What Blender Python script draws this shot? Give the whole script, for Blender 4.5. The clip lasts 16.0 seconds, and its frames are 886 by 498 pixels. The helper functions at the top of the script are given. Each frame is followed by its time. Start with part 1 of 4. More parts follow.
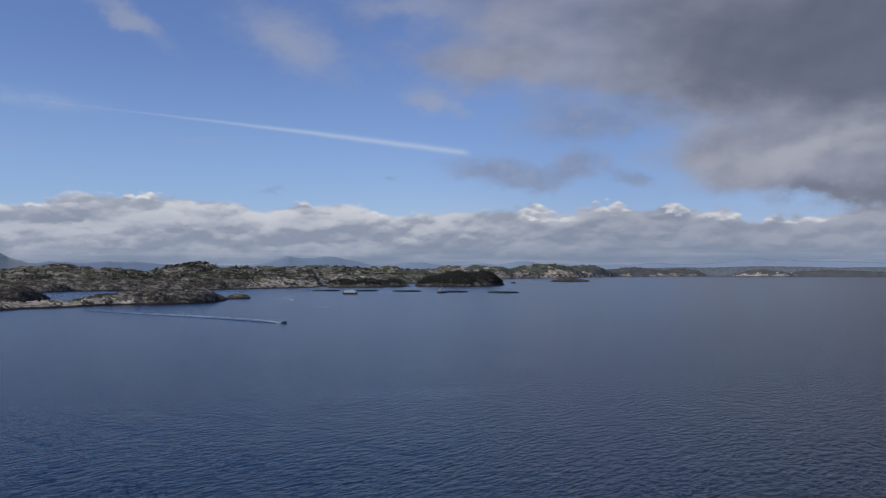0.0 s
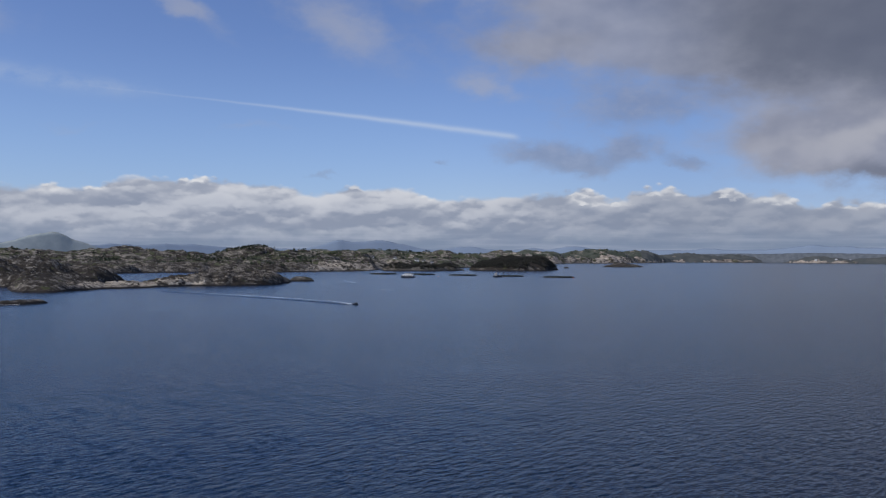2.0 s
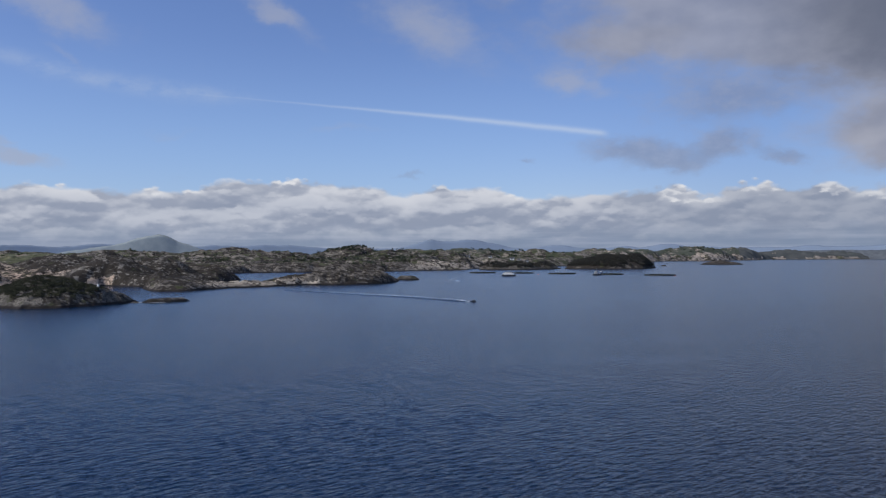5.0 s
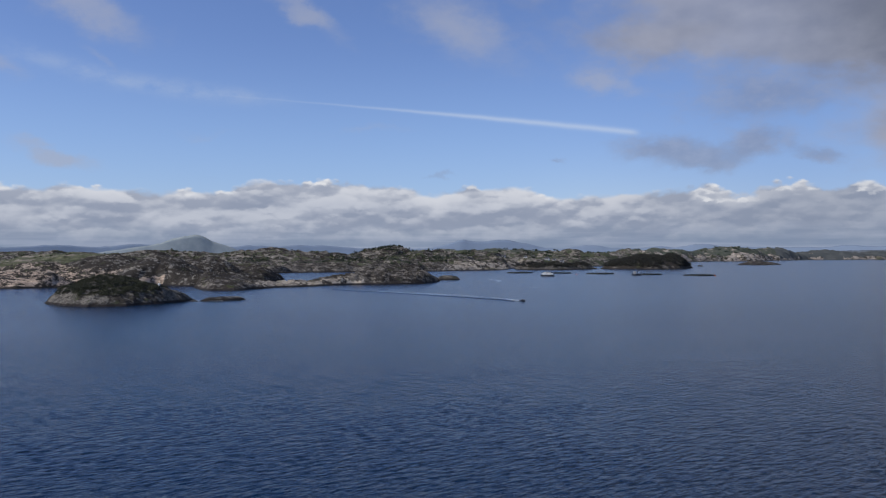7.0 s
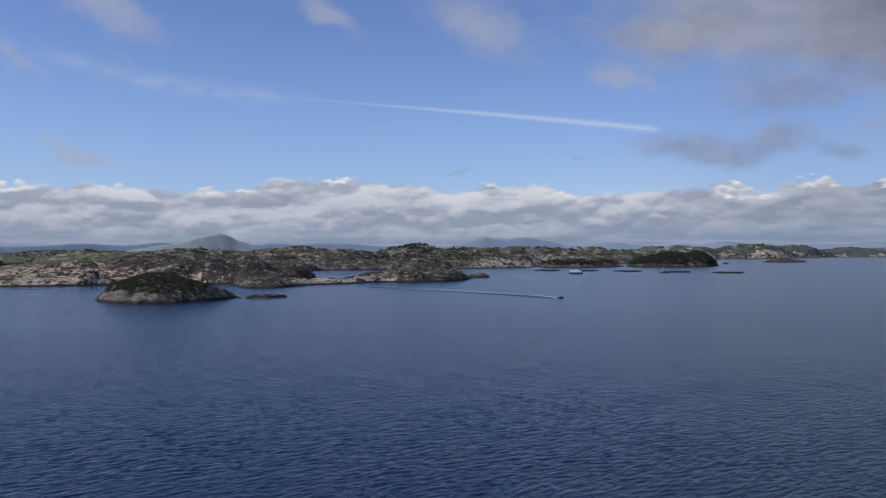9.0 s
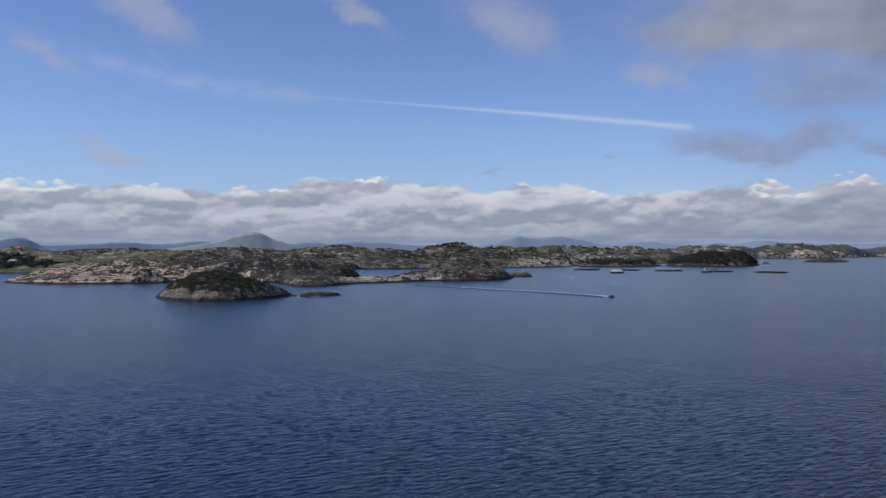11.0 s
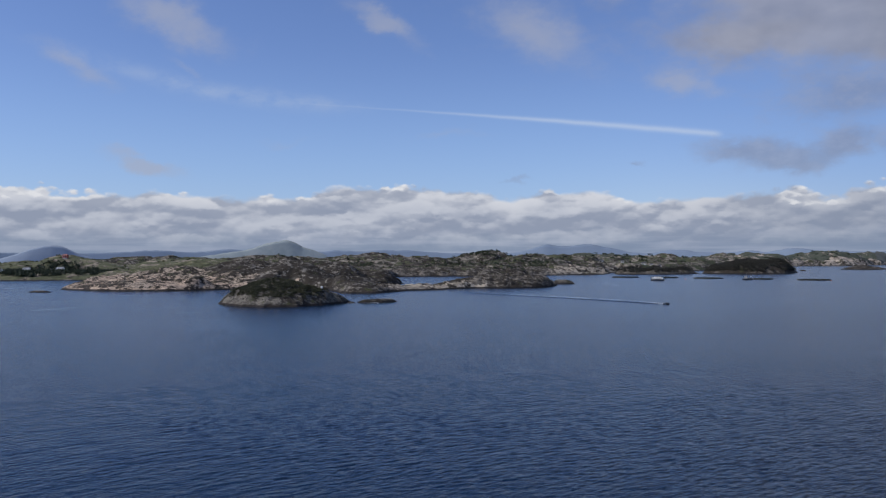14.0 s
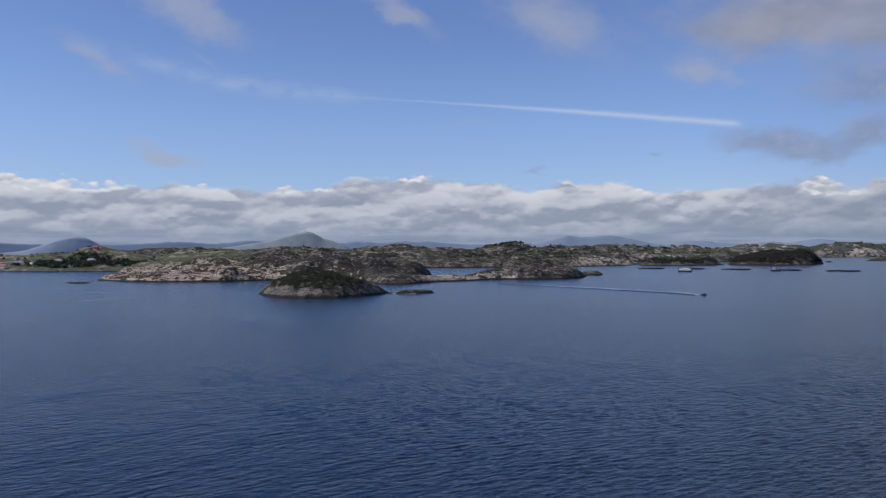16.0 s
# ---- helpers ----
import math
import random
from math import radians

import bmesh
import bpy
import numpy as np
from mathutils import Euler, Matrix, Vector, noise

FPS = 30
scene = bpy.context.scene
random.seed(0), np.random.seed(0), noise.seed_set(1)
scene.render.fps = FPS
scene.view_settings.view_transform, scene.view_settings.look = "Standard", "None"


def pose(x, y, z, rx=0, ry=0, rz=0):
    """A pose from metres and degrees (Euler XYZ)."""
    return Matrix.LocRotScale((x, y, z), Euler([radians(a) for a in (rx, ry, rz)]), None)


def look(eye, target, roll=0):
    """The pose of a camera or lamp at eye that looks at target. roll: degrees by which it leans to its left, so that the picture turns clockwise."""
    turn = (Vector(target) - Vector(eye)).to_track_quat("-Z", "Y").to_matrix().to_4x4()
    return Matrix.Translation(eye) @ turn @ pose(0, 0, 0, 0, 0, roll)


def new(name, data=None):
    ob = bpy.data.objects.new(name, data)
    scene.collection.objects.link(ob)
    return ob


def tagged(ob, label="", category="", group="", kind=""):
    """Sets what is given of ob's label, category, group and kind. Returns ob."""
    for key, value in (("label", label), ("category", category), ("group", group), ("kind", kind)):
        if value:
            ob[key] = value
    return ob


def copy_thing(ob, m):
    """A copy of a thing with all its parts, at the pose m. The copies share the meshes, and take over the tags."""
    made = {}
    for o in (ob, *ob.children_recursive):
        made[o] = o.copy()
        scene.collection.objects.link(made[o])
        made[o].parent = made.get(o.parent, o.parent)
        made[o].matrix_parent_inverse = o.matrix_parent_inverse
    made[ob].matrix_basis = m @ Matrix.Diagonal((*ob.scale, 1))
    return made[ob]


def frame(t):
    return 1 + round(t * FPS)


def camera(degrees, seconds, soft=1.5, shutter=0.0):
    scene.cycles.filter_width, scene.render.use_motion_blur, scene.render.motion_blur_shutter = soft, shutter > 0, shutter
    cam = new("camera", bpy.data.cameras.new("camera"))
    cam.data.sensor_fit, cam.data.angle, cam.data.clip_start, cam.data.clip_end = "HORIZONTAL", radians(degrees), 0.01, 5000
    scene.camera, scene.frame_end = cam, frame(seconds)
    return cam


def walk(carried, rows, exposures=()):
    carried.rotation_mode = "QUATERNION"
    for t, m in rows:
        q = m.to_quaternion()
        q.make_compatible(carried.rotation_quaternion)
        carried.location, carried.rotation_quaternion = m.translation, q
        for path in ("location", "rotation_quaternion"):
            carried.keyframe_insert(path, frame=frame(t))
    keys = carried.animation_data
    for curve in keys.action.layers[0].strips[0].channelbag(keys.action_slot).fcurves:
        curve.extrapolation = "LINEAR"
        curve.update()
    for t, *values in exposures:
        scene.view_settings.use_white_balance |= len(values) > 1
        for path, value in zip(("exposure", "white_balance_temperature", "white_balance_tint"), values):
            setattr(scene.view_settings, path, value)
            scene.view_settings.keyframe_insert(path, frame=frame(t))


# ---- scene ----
# ---- camera ----
cam = camera(56.31, 16.0, soft=1.3)
walk(cam, [
    (0, look((0.00, 0.00, 28.8), (-31.55, 999.15, 55.50), -0.080)),
    (0.5, look((-2.19, -4.07, 28.8), (-49.45, 994.64, 47.83), 0.077)),
    (1, look((-4.41, -8.02, 28.8), (-63.56, 990.09, 45.04), 0.229)),
    (1.5, look((-6.65, -11.88, 28.8), (-81.30, 985.27, 39.51), 0.270)),
    (2, look((-8.91, -15.63, 28.8), (-99.57, 980.22, 36.43), 0.319)),
    (2.5, look((-11.20, -19.29, 28.8), (-115.25, 975.25, 37.09), 0.309)),
    (3, look((-13.51, -22.85, 28.8), (-125.75, 970.78, 38.53), 0.265)),
    (3.5, look((-15.85, -26.33, 28.8), (-140.64, 965.69, 46.61), 0.214)),
    (4, look((-18.20, -29.72, 28.8), (-164.44, 959.45, 41.73), 0.108)),
    (4.5, look((-20.58, -33.02, 28.8), (-192.47, 952.06, 37.39), -0.026)),
    (5, look((-22.97, -36.25, 28.8), (-218.24, 944.48, 35.13), -0.126)),
    (7.5, look((-35.22, -51.30, 28.8), (-269.76, 920.78, 36.15), -0.103)),
    (8, look((-37.72, -54.12, 28.8), (-277.99, 916.56, 36.71), -0.126)),
    (8.5, look((-40.24, -56.88, 28.8), (-287.82, 911.97, 34.65), -0.164)),
    (9, look((-42.77, -59.59, 28.8), (-296.09, 907.78, 32.81), -0.199)),
    (11.5, look((-55.62, -72.50, 28.8), (-354.19, 881.88, 31.77), -0.156)),
    (12, look((-58.22, -74.97, 28.8), (-361.43, 877.95, 31.86), -0.216)),
    (12.5, look((-60.83, -77.42, 28.8), (-360.16, 876.72, 34.48), -0.229)),
    (13, look((-63.46, -79.84, 28.8), (-372.89, 871.08, 30.80), -0.172)),
    (13.5, look((-66.09, -82.24, 28.8), (-375.82, 868.55, 37.47), -0.178)),
    (14, look((-68.73, -84.62, 28.8), (-388.43, 862.82, 41.27), -0.155)),
    (14.5, look((-71.37, -86.99, 28.8), (-401.23, 857.03, 34.32), -0.171)),
    (15, look((-74.03, -89.35, 28.8), (-407.04, 853.56, 33.69), -0.164)),
    (15.5, look((-76.68, -91.70, 28.8), (-412.58, 850.19, 34.01), -0.150)),
    (16, look((-79.35, -94.04, 28.8), (-419.11, 846.46, 30.83), -0.177)),
], exposures=[(0, -0.2), (2, -0.15), (4, -0.09), (8, -0.07), (16, -0.08)])

# ---- world, sun ----
SUN_EL, SUN_AZ = 40.0, -122.0   # degrees; azimuth from +y towards +x

world = bpy.data.worlds.new("sky")
scene.world = world
world.use_nodes = True
wt = world.node_tree
wt.nodes.clear()


class Graph:
    """Short forms for building node trees."""

    def __init__(self, tree):
        self.t = tree

    def put(self, socket, value):
        if isinstance(value, bpy.types.NodeSocket):
            self.t.links.new(value, socket)
        else:
            socket.default_value = value

    def m(self, op, a, b=None, c=None, clamp=False):
        n = self.t.nodes.new("ShaderNodeMath")
        n.operation, n.use_clamp = op, clamp
        for i, v in enumerate((a, b, c)):
            if v is not None:
                self.put(n.inputs[i], v)
        return n.outputs[0]

    def add(self, a, b): return self.m("ADD", a, b)
    def sub(self, a, b): return self.m("SUBTRACT", a, b)
    def mul(self, a, b): return self.m("MULTIPLY", a, b)

    def step(self, v, lo, hi, to0=0.0, to1=1.0):
        n = self.t.nodes.new("ShaderNodeMapRange")
        n.interpolation_type = "SMOOTHSTEP"
        for i, x in enumerate((v, lo, hi, to0, to1)):
            self.put(n.inputs[i], x)
        return n.outputs[0]

    def vec(self, x, y, z):
        n = self.t.nodes.new("ShaderNodeCombineXYZ")
        for i, v in enumerate((x, y, z)):
            self.put(n.inputs[i], v)
        return n.outputs[0]

    def noise(self, vector, scale=1.0, detail=4.0, rough=0.55, distort=0.0):
        n = self.t.nodes.new("ShaderNodeTexNoise")
        self.put(n.inputs["Vector"], vector)
        n.inputs["Scale"].default_value = scale
        n.inputs["Detail"].default_value = detail
        n.inputs["Roughness"].default_value = rough
        n.inputs["Distortion"].default_value = distort
        return n.outputs[0]

    def mix(self, fac, a, b):
        n = self.t.nodes.new("ShaderNodeMix")
        n.data_type = "RGBA"
        self.put(n.inputs[0], fac)
        for i, v in ((6, a), (7, b)):
            self.put(n.inputs[i], (*v, 1.0) if isinstance(v, tuple) and len(v) == 3 else v)
        return n.outputs[2]

    def tint(self, a, b):
        n = self.t.nodes.new("ShaderNodeMix")
        n.data_type, n.blend_type = "RGBA", "MULTIPLY"
        n.inputs[0].default_value = 1.0
        for i, v in ((6, a), (7, b)):
            self.put(n.inputs[i], (*v, 1.0) if isinstance(v, tuple) and len(v) == 3 else v)
        return n.outputs[2]


def build_sky():
    g = Graph(wt)
    co = wt.nodes.new("ShaderNodeTexCoord")
    sep = wt.nodes.new("ShaderNodeSeparateXYZ")
    wt.links.new(co.outputs["Generated"], sep.inputs[0])
    x, y, z = sep.outputs
    az = g.mul(g.m("ARCTAN2", x, y), 57.29578)
    el = g.mul(g.m("ARCSINE", z), 57.29578)

    sky = wt.nodes.new("ShaderNodeTexSky")
    sky.sky_type, sky.sun_disc = "NISHITA", False
    sky.sun_elevation, sky.sun_rotation = radians(SUN_EL), radians(SUN_AZ)
    sky.air_density, sky.dust_density, sky.ozone_density = 1.0, 0.3, 4.0
    clear = g.tint(sky.outputs[0], SKY_TINT)
    clear = g.mix(g.mul(g.step(el, 15.0, 3.5, 0.0, 0.26), g.step(az, 6.0, -14.0)), clear, (0.33, 0.56, 0.93))
    clear = g.mix(g.step(az, -6.0, 12.0, 0.0, 0.4), clear, (0.175, 0.30, 0.575))

    warp = g.sub(g.noise(g.vec(g.mul(az, 0.22), g.mul(el, 0.35), 3.1), 1.0, 5.0, 0.6), 0.5)
    warp2 = g.sub(g.noise(g.vec(g.mul(az, 0.22), g.mul(el, 0.35), 17.7), 1.0, 5.0, 0.6), 0.5)
    wa, we = g.add(az, g.mul(warp, 5.0)), g.add(el, g.mul(warp2, 3.2))

    def blob(a0, e0, sa, se, lean=0.0, soft=True):
        """A round patch of cloud: 1 in the middle, 0 outside; lean tilts it (degrees of height per degree of azimuth)."""
        da = g.sub(wa if soft else az, a0)
        de = g.sub(g.sub(we if soft else el, e0), g.mul(da, lean))
        q = g.add(g.m("POWER", g.m("ABSOLUTE", g.mul(da, 1 / sa)), 2.0), g.m("POWER", g.m("ABSOLUTE", g.mul(de, 1 / se)), 2.0))
        return g.m("EXPONENT", g.mul(q, -1.0))

    def total(blobs):
        s = blobs[0]
        for b in blobs[1:]:
            s = g.add(s, b)
        return s

    fine = g.noise(g.vec(g.mul(az, 0.5), g.mul(el, 0.85), 5.0), 1.0, 6.0, 0.62)
    broad = g.noise(g.vec(g.mul(az, 0.16), g.mul(el, 0.3), 9.0), 1.0, 4.0, 0.55)

    # thin wisps
    wisps = total([g.mul(blob(a, e, sa, se, ln), k) for a, e, sa, se, ln, k in WISPS])
    wm = g.step(g.add(wisps, g.mul(g.sub(fine, 0.5), 0.5)), 0.05, 1.15)
    col = g.mix(g.mul(wm, 0.6), clear, (0.40, 0.425, 0.52))

    # vapour trail: a narrow line that widens towards its head, and its old diffuse tail
    line = g.sub(el, g.add(g.add(8.12, g.mul(az, -0.138)), g.mul(g.m("POWER", g.add(az, 0.1), 2.0), -0.00185)))
    line = g.add(line, g.mul(g.sub(g.noise(g.vec(g.mul(az, 0.5), 0.0, 0.0), 1.0, 3.0), 0.5), 0.12))
    wide = g.step(az, -26.0, -1.0, 0.05, 0.19)
    body = g.m("EXPONENT", g.mul(g.m("POWER", g.m("ABSOLUTE", g.m("DIVIDE", line, wide)), 2.0), -1.0))
    streak = g.mul(body, g.mul(g.step(az, -27.0, -8.0, 0.14, 1.0), g.step(az, 0.3, -0.6)))
    streak = g.mul(streak, g.step(az, -30.0, -26.5))
    old = g.sub(el, g.add(10.75, g.mul(g.add(az, 30.0), g.step(az, -44.0, -28.0, -0.17, -0.05))))
    tail = g.m("EXPONENT", g.mul(g.m("POWER", g.m("ABSOLUTE", g.mul(old, 1.9)), 2.0), -1.0))
    tail = g.mul(g.mul(tail, g.mul(g.step(az, -48.0, -34.0), g.step(az, -22.0, -29.0))), g.step(fine, 0.25, 0.7))
    col = g.mix(g.mul(tail, 0.32), col, (0.5, 0.58, 0.72))
    col = g.mix(g.mul(streak, 0.45), col, (0.62, 0.7, 0.82))

    # small grey clouds
    small = total([g.mul(blob(a, e, sa, se, ln), k) for a, e, sa, se, ln, k in GREYS])
    sm = g.step(g.add(small, g.mul(g.sub(fine, 0.5), 0.7)), 0.1, 0.95)
    col = g.mix(g.mul(sm, 0.6), col, g.mix(g.step(fine, 0.35, 0.7), (0.225, 0.25, 0.35), (0.30, 0.33, 0.44)))

    # the bank of cumulus along the horizon: its outline, then light and shade on its billows
    def hump(a0, w, h):
        return g.mul(g.m("EXPONENT", g.mul(g.m("POWER", g.m("ABSOLUTE", g.mul(g.sub(az, a0), 0.8 / w)), 3.0), -1.0)), 0.8 * h)

    def relief(sa, se, seed, detail, rough, reach):
        """Billows lit from the upper left: bright where the cloud falls away towards the sun."""
        here = g.noise(g.vec(g.mul(az, sa), g.mul(el, se), seed), 1.0, detail, rough, 0.15)
        there = g.noise(g.vec(g.sub(g.mul(az, sa), 0.45 * reach), g.add(g.mul(el, se), reach), seed), 1.0, detail, rough, 0.15)
        return g.sub(here, there)

    def lobes(sa, se, seed, warp_by, reach):
        """Rounded heaps: how far from a heap's middle, and how much its side is turned up to the light."""
        wob = g.sub(g.noise(g.vec(g.mul(az, sa * 1.7), g.mul(el, se * 1.7), seed), 1.0, 4.0, 0.55), 0.5)
        wob2 = g.sub(g.noise(g.vec(g.mul(az, sa * 1.7), g.mul(el, se * 1.7), seed + 7.0), 1.0, 4.0, 0.55), 0.5)
        out = []
        for k in (0.0, reach):
            n = wt.nodes.new("ShaderNodeTexVoronoi")
            n.feature = "SMOOTH_F1"
            n.inputs["Scale"].default_value, n.inputs["Smoothness"].default_value = 1.0, 0.55
            g.put(n.inputs["Vector"], g.vec(g.add(g.sub(g.mul(az, sa), 0.15 * k), g.mul(wob, warp_by)), g.add(g.add(g.mul(el, se), k), g.mul(wob2, warp_by)), seed))
            out.append(n.outputs["Distance"])
        return out[0], g.step(g.sub(out[1], out[0]), -0.75 * reach, 0.85 * reach)

    puff = g.sub(g.noise(g.vec(g.mul(az, 0.5), g.mul(el, 0.7), 0.0), 1.0, 3.0, 0.5), 0.5)
    _, rolls = lobes(0.24, 0.60, 31.0, 0.9, 0.3)
    far2, lumps = lobes(0.55, 1.15, 41.0, 0.9, 0.3)
    far3, grain = lobes(1.3, 2.2, 61.0, 0.8, 0.3)
    top = g.add(BANK_TOP, g.add(g.mul(puff, 0.8), g.add(g.mul(far2, -0.42), g.mul(far3, -0.22))))
    for a0, w, h in HUMPS:
        top = g.add(top, hump(a0, w, h))
    tower = total([g.mul(blob(a, e, sa, se, 0.0, False), k) for a, e, sa, se, k in TOWERS])
    top = g.add(top, g.mul(tower, g.sub(0.42, g.mul(far3, 0.95))))
    deep = g.sub(top, el)
    bm = g.step(deep, -0.1, 0.3)
    light = g.add(g.mul(rolls, 0.5), g.add(g.mul(lumps, 0.36), g.mul(grain, 0.14)))
    rim = g.step(deep, 1.7, 0.0)
    body = g.mix(g.step(light, 0.15, 0.88), (0.29, 0.335, 0.445), (0.52, 0.555, 0.645))
    lit = g.mix(g.mul(rim, g.step(light, 0.15, 0.75, 0.2, 0.85)), body, (0.70, 0.72, 0.78))
    lit = g.mix(g.step(az, -8.0, 14.0, 0.0, 0.55), lit, (0.23, 0.275, 0.38))
    strata = g.noise(g.vec(g.mul(az, 0.10), g.mul(el, 1.9), 71.0), 1.0, 4.0, 0.55)
    low = g.mix(g.step(strata, 0.38, 0.64), (0.215, 0.278, 0.40), (0.30, 0.355, 0.48))
    lit = g.mix(g.step(g.add(el, g.mul(puff, 2.0)), 2.5, 0.5, 0.0, 0.88), lit, low)
    # sunlit towers standing up out of it
    crisp = g.add(g.mul(grain, 0.6), g.mul(lumps, 0.4))
    tm = g.mul(g.step(tower, 0.08, 0.45), g.step(g.add(g.add(tower, g.step(deep, 0.7, 0.0, 0.0, 0.35)), g.mul(g.sub(crisp, 0.5), 0.9)), 0.32, 0.95))
    lit = g.mix(g.mul(tm, 0.8), lit, g.mix(crisp, (0.52, 0.55, 0.63), (0.84, 0.85, 0.88)))
    col = g.mix(bm, col, lit)

    # the large dark cloud overhead to the right, with an unseen upper part added to darken the sea
    big = total([g.mul(blob(a, e, sa, se, ln), k) for a, e, sa, se, ln, k in BIG])
    bigf = g.add(big, g.add(g.mul(g.sub(fine, 0.5), 0.45), g.mul(g.sub(broad, 0.5), 0.6)))
    bmask = g.step(bigf, 0.1, 0.95)
    thick = total([g.mul(blob(a, e, sa, se, ln), k) for a, e, sa, se, ln, k in THICK])
    core = g.step(g.add(thick, g.add(g.mul(g.sub(broad, 0.5), 0.7), g.mul(g.sub(fine, 0.5), 0.25))), -0.1, 1.45)
    folds = g.add(g.mul(g.step(relief(0.13, 0.2, 91.0, 2.0, 0.5, 0.3), -0.25, 0.25), 0.6), g.mul(g.step(relief(0.3, 0.45, 95.0, 3.0, 0.5, 0.3), -0.25, 0.25), 0.4))
    pale = g.mix(folds, (0.27, 0.29, 0.38), (0.43, 0.44, 0.52))
    bcol = g.mix(core, pale, g.mix(folds, (0.125, 0.138, 0.19), (0.165, 0.18, 0.235)))
    bcol = g.mix(g.mul(blob(22.0, 7.6, 5.0, 1.5, 0.1), g.step(folds, 0.25, 0.7, 0.1, 0.85)), bcol, (0.44, 0.445, 0.50))
    col = g.mix(g.mul(bmask, g.step(az, 6.0, 16.0, 0.8, 0.94)), col, bcol)

    # sea haze under the horizon
    col = g.mix(g.step(el, 0.0, -2.0), col, (0.16, 0.2, 0.28))

    bg = wt.nodes.new("ShaderNodeBackground")
    wt.links.new(col, bg.inputs[0])
    bg.inputs[1].default_value = 1.0
    out = wt.nodes.new("ShaderNodeOutputWorld")
    wt.links.new(bg.outputs[0], out.inputs[0])


SKY_TINT = (0.099, 0.099, 0.127)
BANK_TOP = 4.5
# azimuth, half width, rise
HUMPS = [(-46.5, 2.6, 0.7), (-42.0, 1.2, 0.3), (-36.5, 2.0, 0.4), (-33.7, 0.9, -0.2), (-30.5, 1.4, 0.25), (-25.8, 1.8, 0.9), (-22.0, 1.8, 0.9), (-17.8, 2.2, 0.65), (-12.3, 1.0, 0.5), (-10.9, 0.7, 0.7),
         (-8.5, 1.4, 0.4), (-4.0, 1.8, -0.35), (4.3, 0.9, 0.6), (6.4, 0.7, -0.25), (9.6, 1.3, 0.8), (14.0, 0.7, 0.5), (18.7, 1.0, -0.7), (22.0, 2.5, -0.6)]
# azimuth, elevation, half width, half height, lean, weight
WISPS = [(-12.4, 15.5, 4.0, 2.0, -0.4, 1.0), (-4.3, 18.0, 5.0, 1.0, 0.0, 0.8), (-23.3, 16.4, 2.4, 0.9, -0.4, 0.5),
         (-36.8, 15.6, 3.6, 1.3, -0.3, 1.05), (-42.6, 12.2, 2.6, 0.9, -0.4, 0.75), (-36.0, 12.4, 1.4, 0.5, -0.5, 0.5),
         (-22.3, 15.6, 2.4, 0.8, -0.5, 0.55), (-38.5, 6.2, 2.1, 0.55, -0.2, 1.3), (-2.5, 11.4, 2.0, 0.75, -0.1, 1.0),
         (2.0, 14.0, 5.0, 1.3, 0.1, 1.0), (-18.0, 8.6, 3.5, 0.3, 0.0, 0.35), (-29.0, 8.2, 2.0, 0.35, -0.1, 0.35)]
GREYS = [(1.4, 7.0, 3.2, 0.9, -0.05, 1.0), (7.8, 7.2, 1.6, 0.9, 0.0, 0.9), (11.2, 6.3, 1.5, 0.6, -0.4, 0.8), (4.6, 6.0, 3.0, 0.8, 0.1, 0.8),
         (-5.6, 6.1, 0.8, 0.25, 0.0, 0.6), (-13.5, 5.6, 1.2, 0.25, 0.0, 0.5), (8.0, 10.2, 5.0, 1.5, 0.0, 0.85)]
# last two of BIG and THICK: unseen cloud added overhead, darkens the sea's reflections
BIG = [(4.0, 14.2, 6.0, 1.7, 0.0, 0.9), (8.0, 16.6, 7.0, 2.3, 0.0, 1.0), (19.0, 14.0, 9.0, 3.2, -0.03, 1.15), (31.0, 15.0, 12.0, 8.0, 0.0, 1.2),
       (20.5, 7.2, 6.0, 2.0, 0.0, 1.05), (25.0, 5.4, 6.0, 1.0, 0.0, 0.9), (33.0, 8.0, 7.0, 4.0, 0.0, 1.0), (28.0, 30.0, 30.0, 13.0, 0.0, 1.25), (50.0, 45.0, 50.0, 24.0, 0.0, 1.4)]
THICK = [(22.0, 13.4, 9.0, 2.8, 0.0, 1.15), (14.0, 16.5, 4.0, 1.6, 0.0, 0.25), (24.0, 4.9, 7.0, 0.9, 0.0, 0.8), (34.0, 14.0, 10.0, 8.0, 0.0, 0.9), (28.0, 30.0, 30.0, 13.0, 0.0, 1.3), (50.0, 45.0, 50.0, 24.0, 0.0, 1.6)]
# azimuth, elevation, half width, half height, weight
TOWERS = [(9.8, 4.5, 1.7, 0.6, 0.95), (4.6, 4.0, 1.3, 0.75, 0.85), (6.8, 3.6, 1.2, 0.35, 0.55), (14.0, 4.1, 1.0, 0.6, 0.75), (17.5, 3.6, 2.0, 0.35, 0.7), (21.5, 3.2, 2.2, 0.3, 0.65), (-10.9, 4.8, 1.1, 0.42, 1.0),
          (-22.2, 5.0, 1.9, 0.3, 1.0), (-30.6, 4.3, 0.7, 0.45, 0.85), (-28.3, 4.4, 1.0, 0.4, 0.75), (-36.5, 4.4, 1.2, 0.35, 0.6), (-42.2, 4.2, 1.4, 0.45, 0.95), (-46.0, 4.5, 2.8, 0.6, 1.2), (-16.2, 4.75, 0.7, 0.25, 0.5), (-6.4, 3.9, 0.6, 0.25, 0.55)]
build_sky()

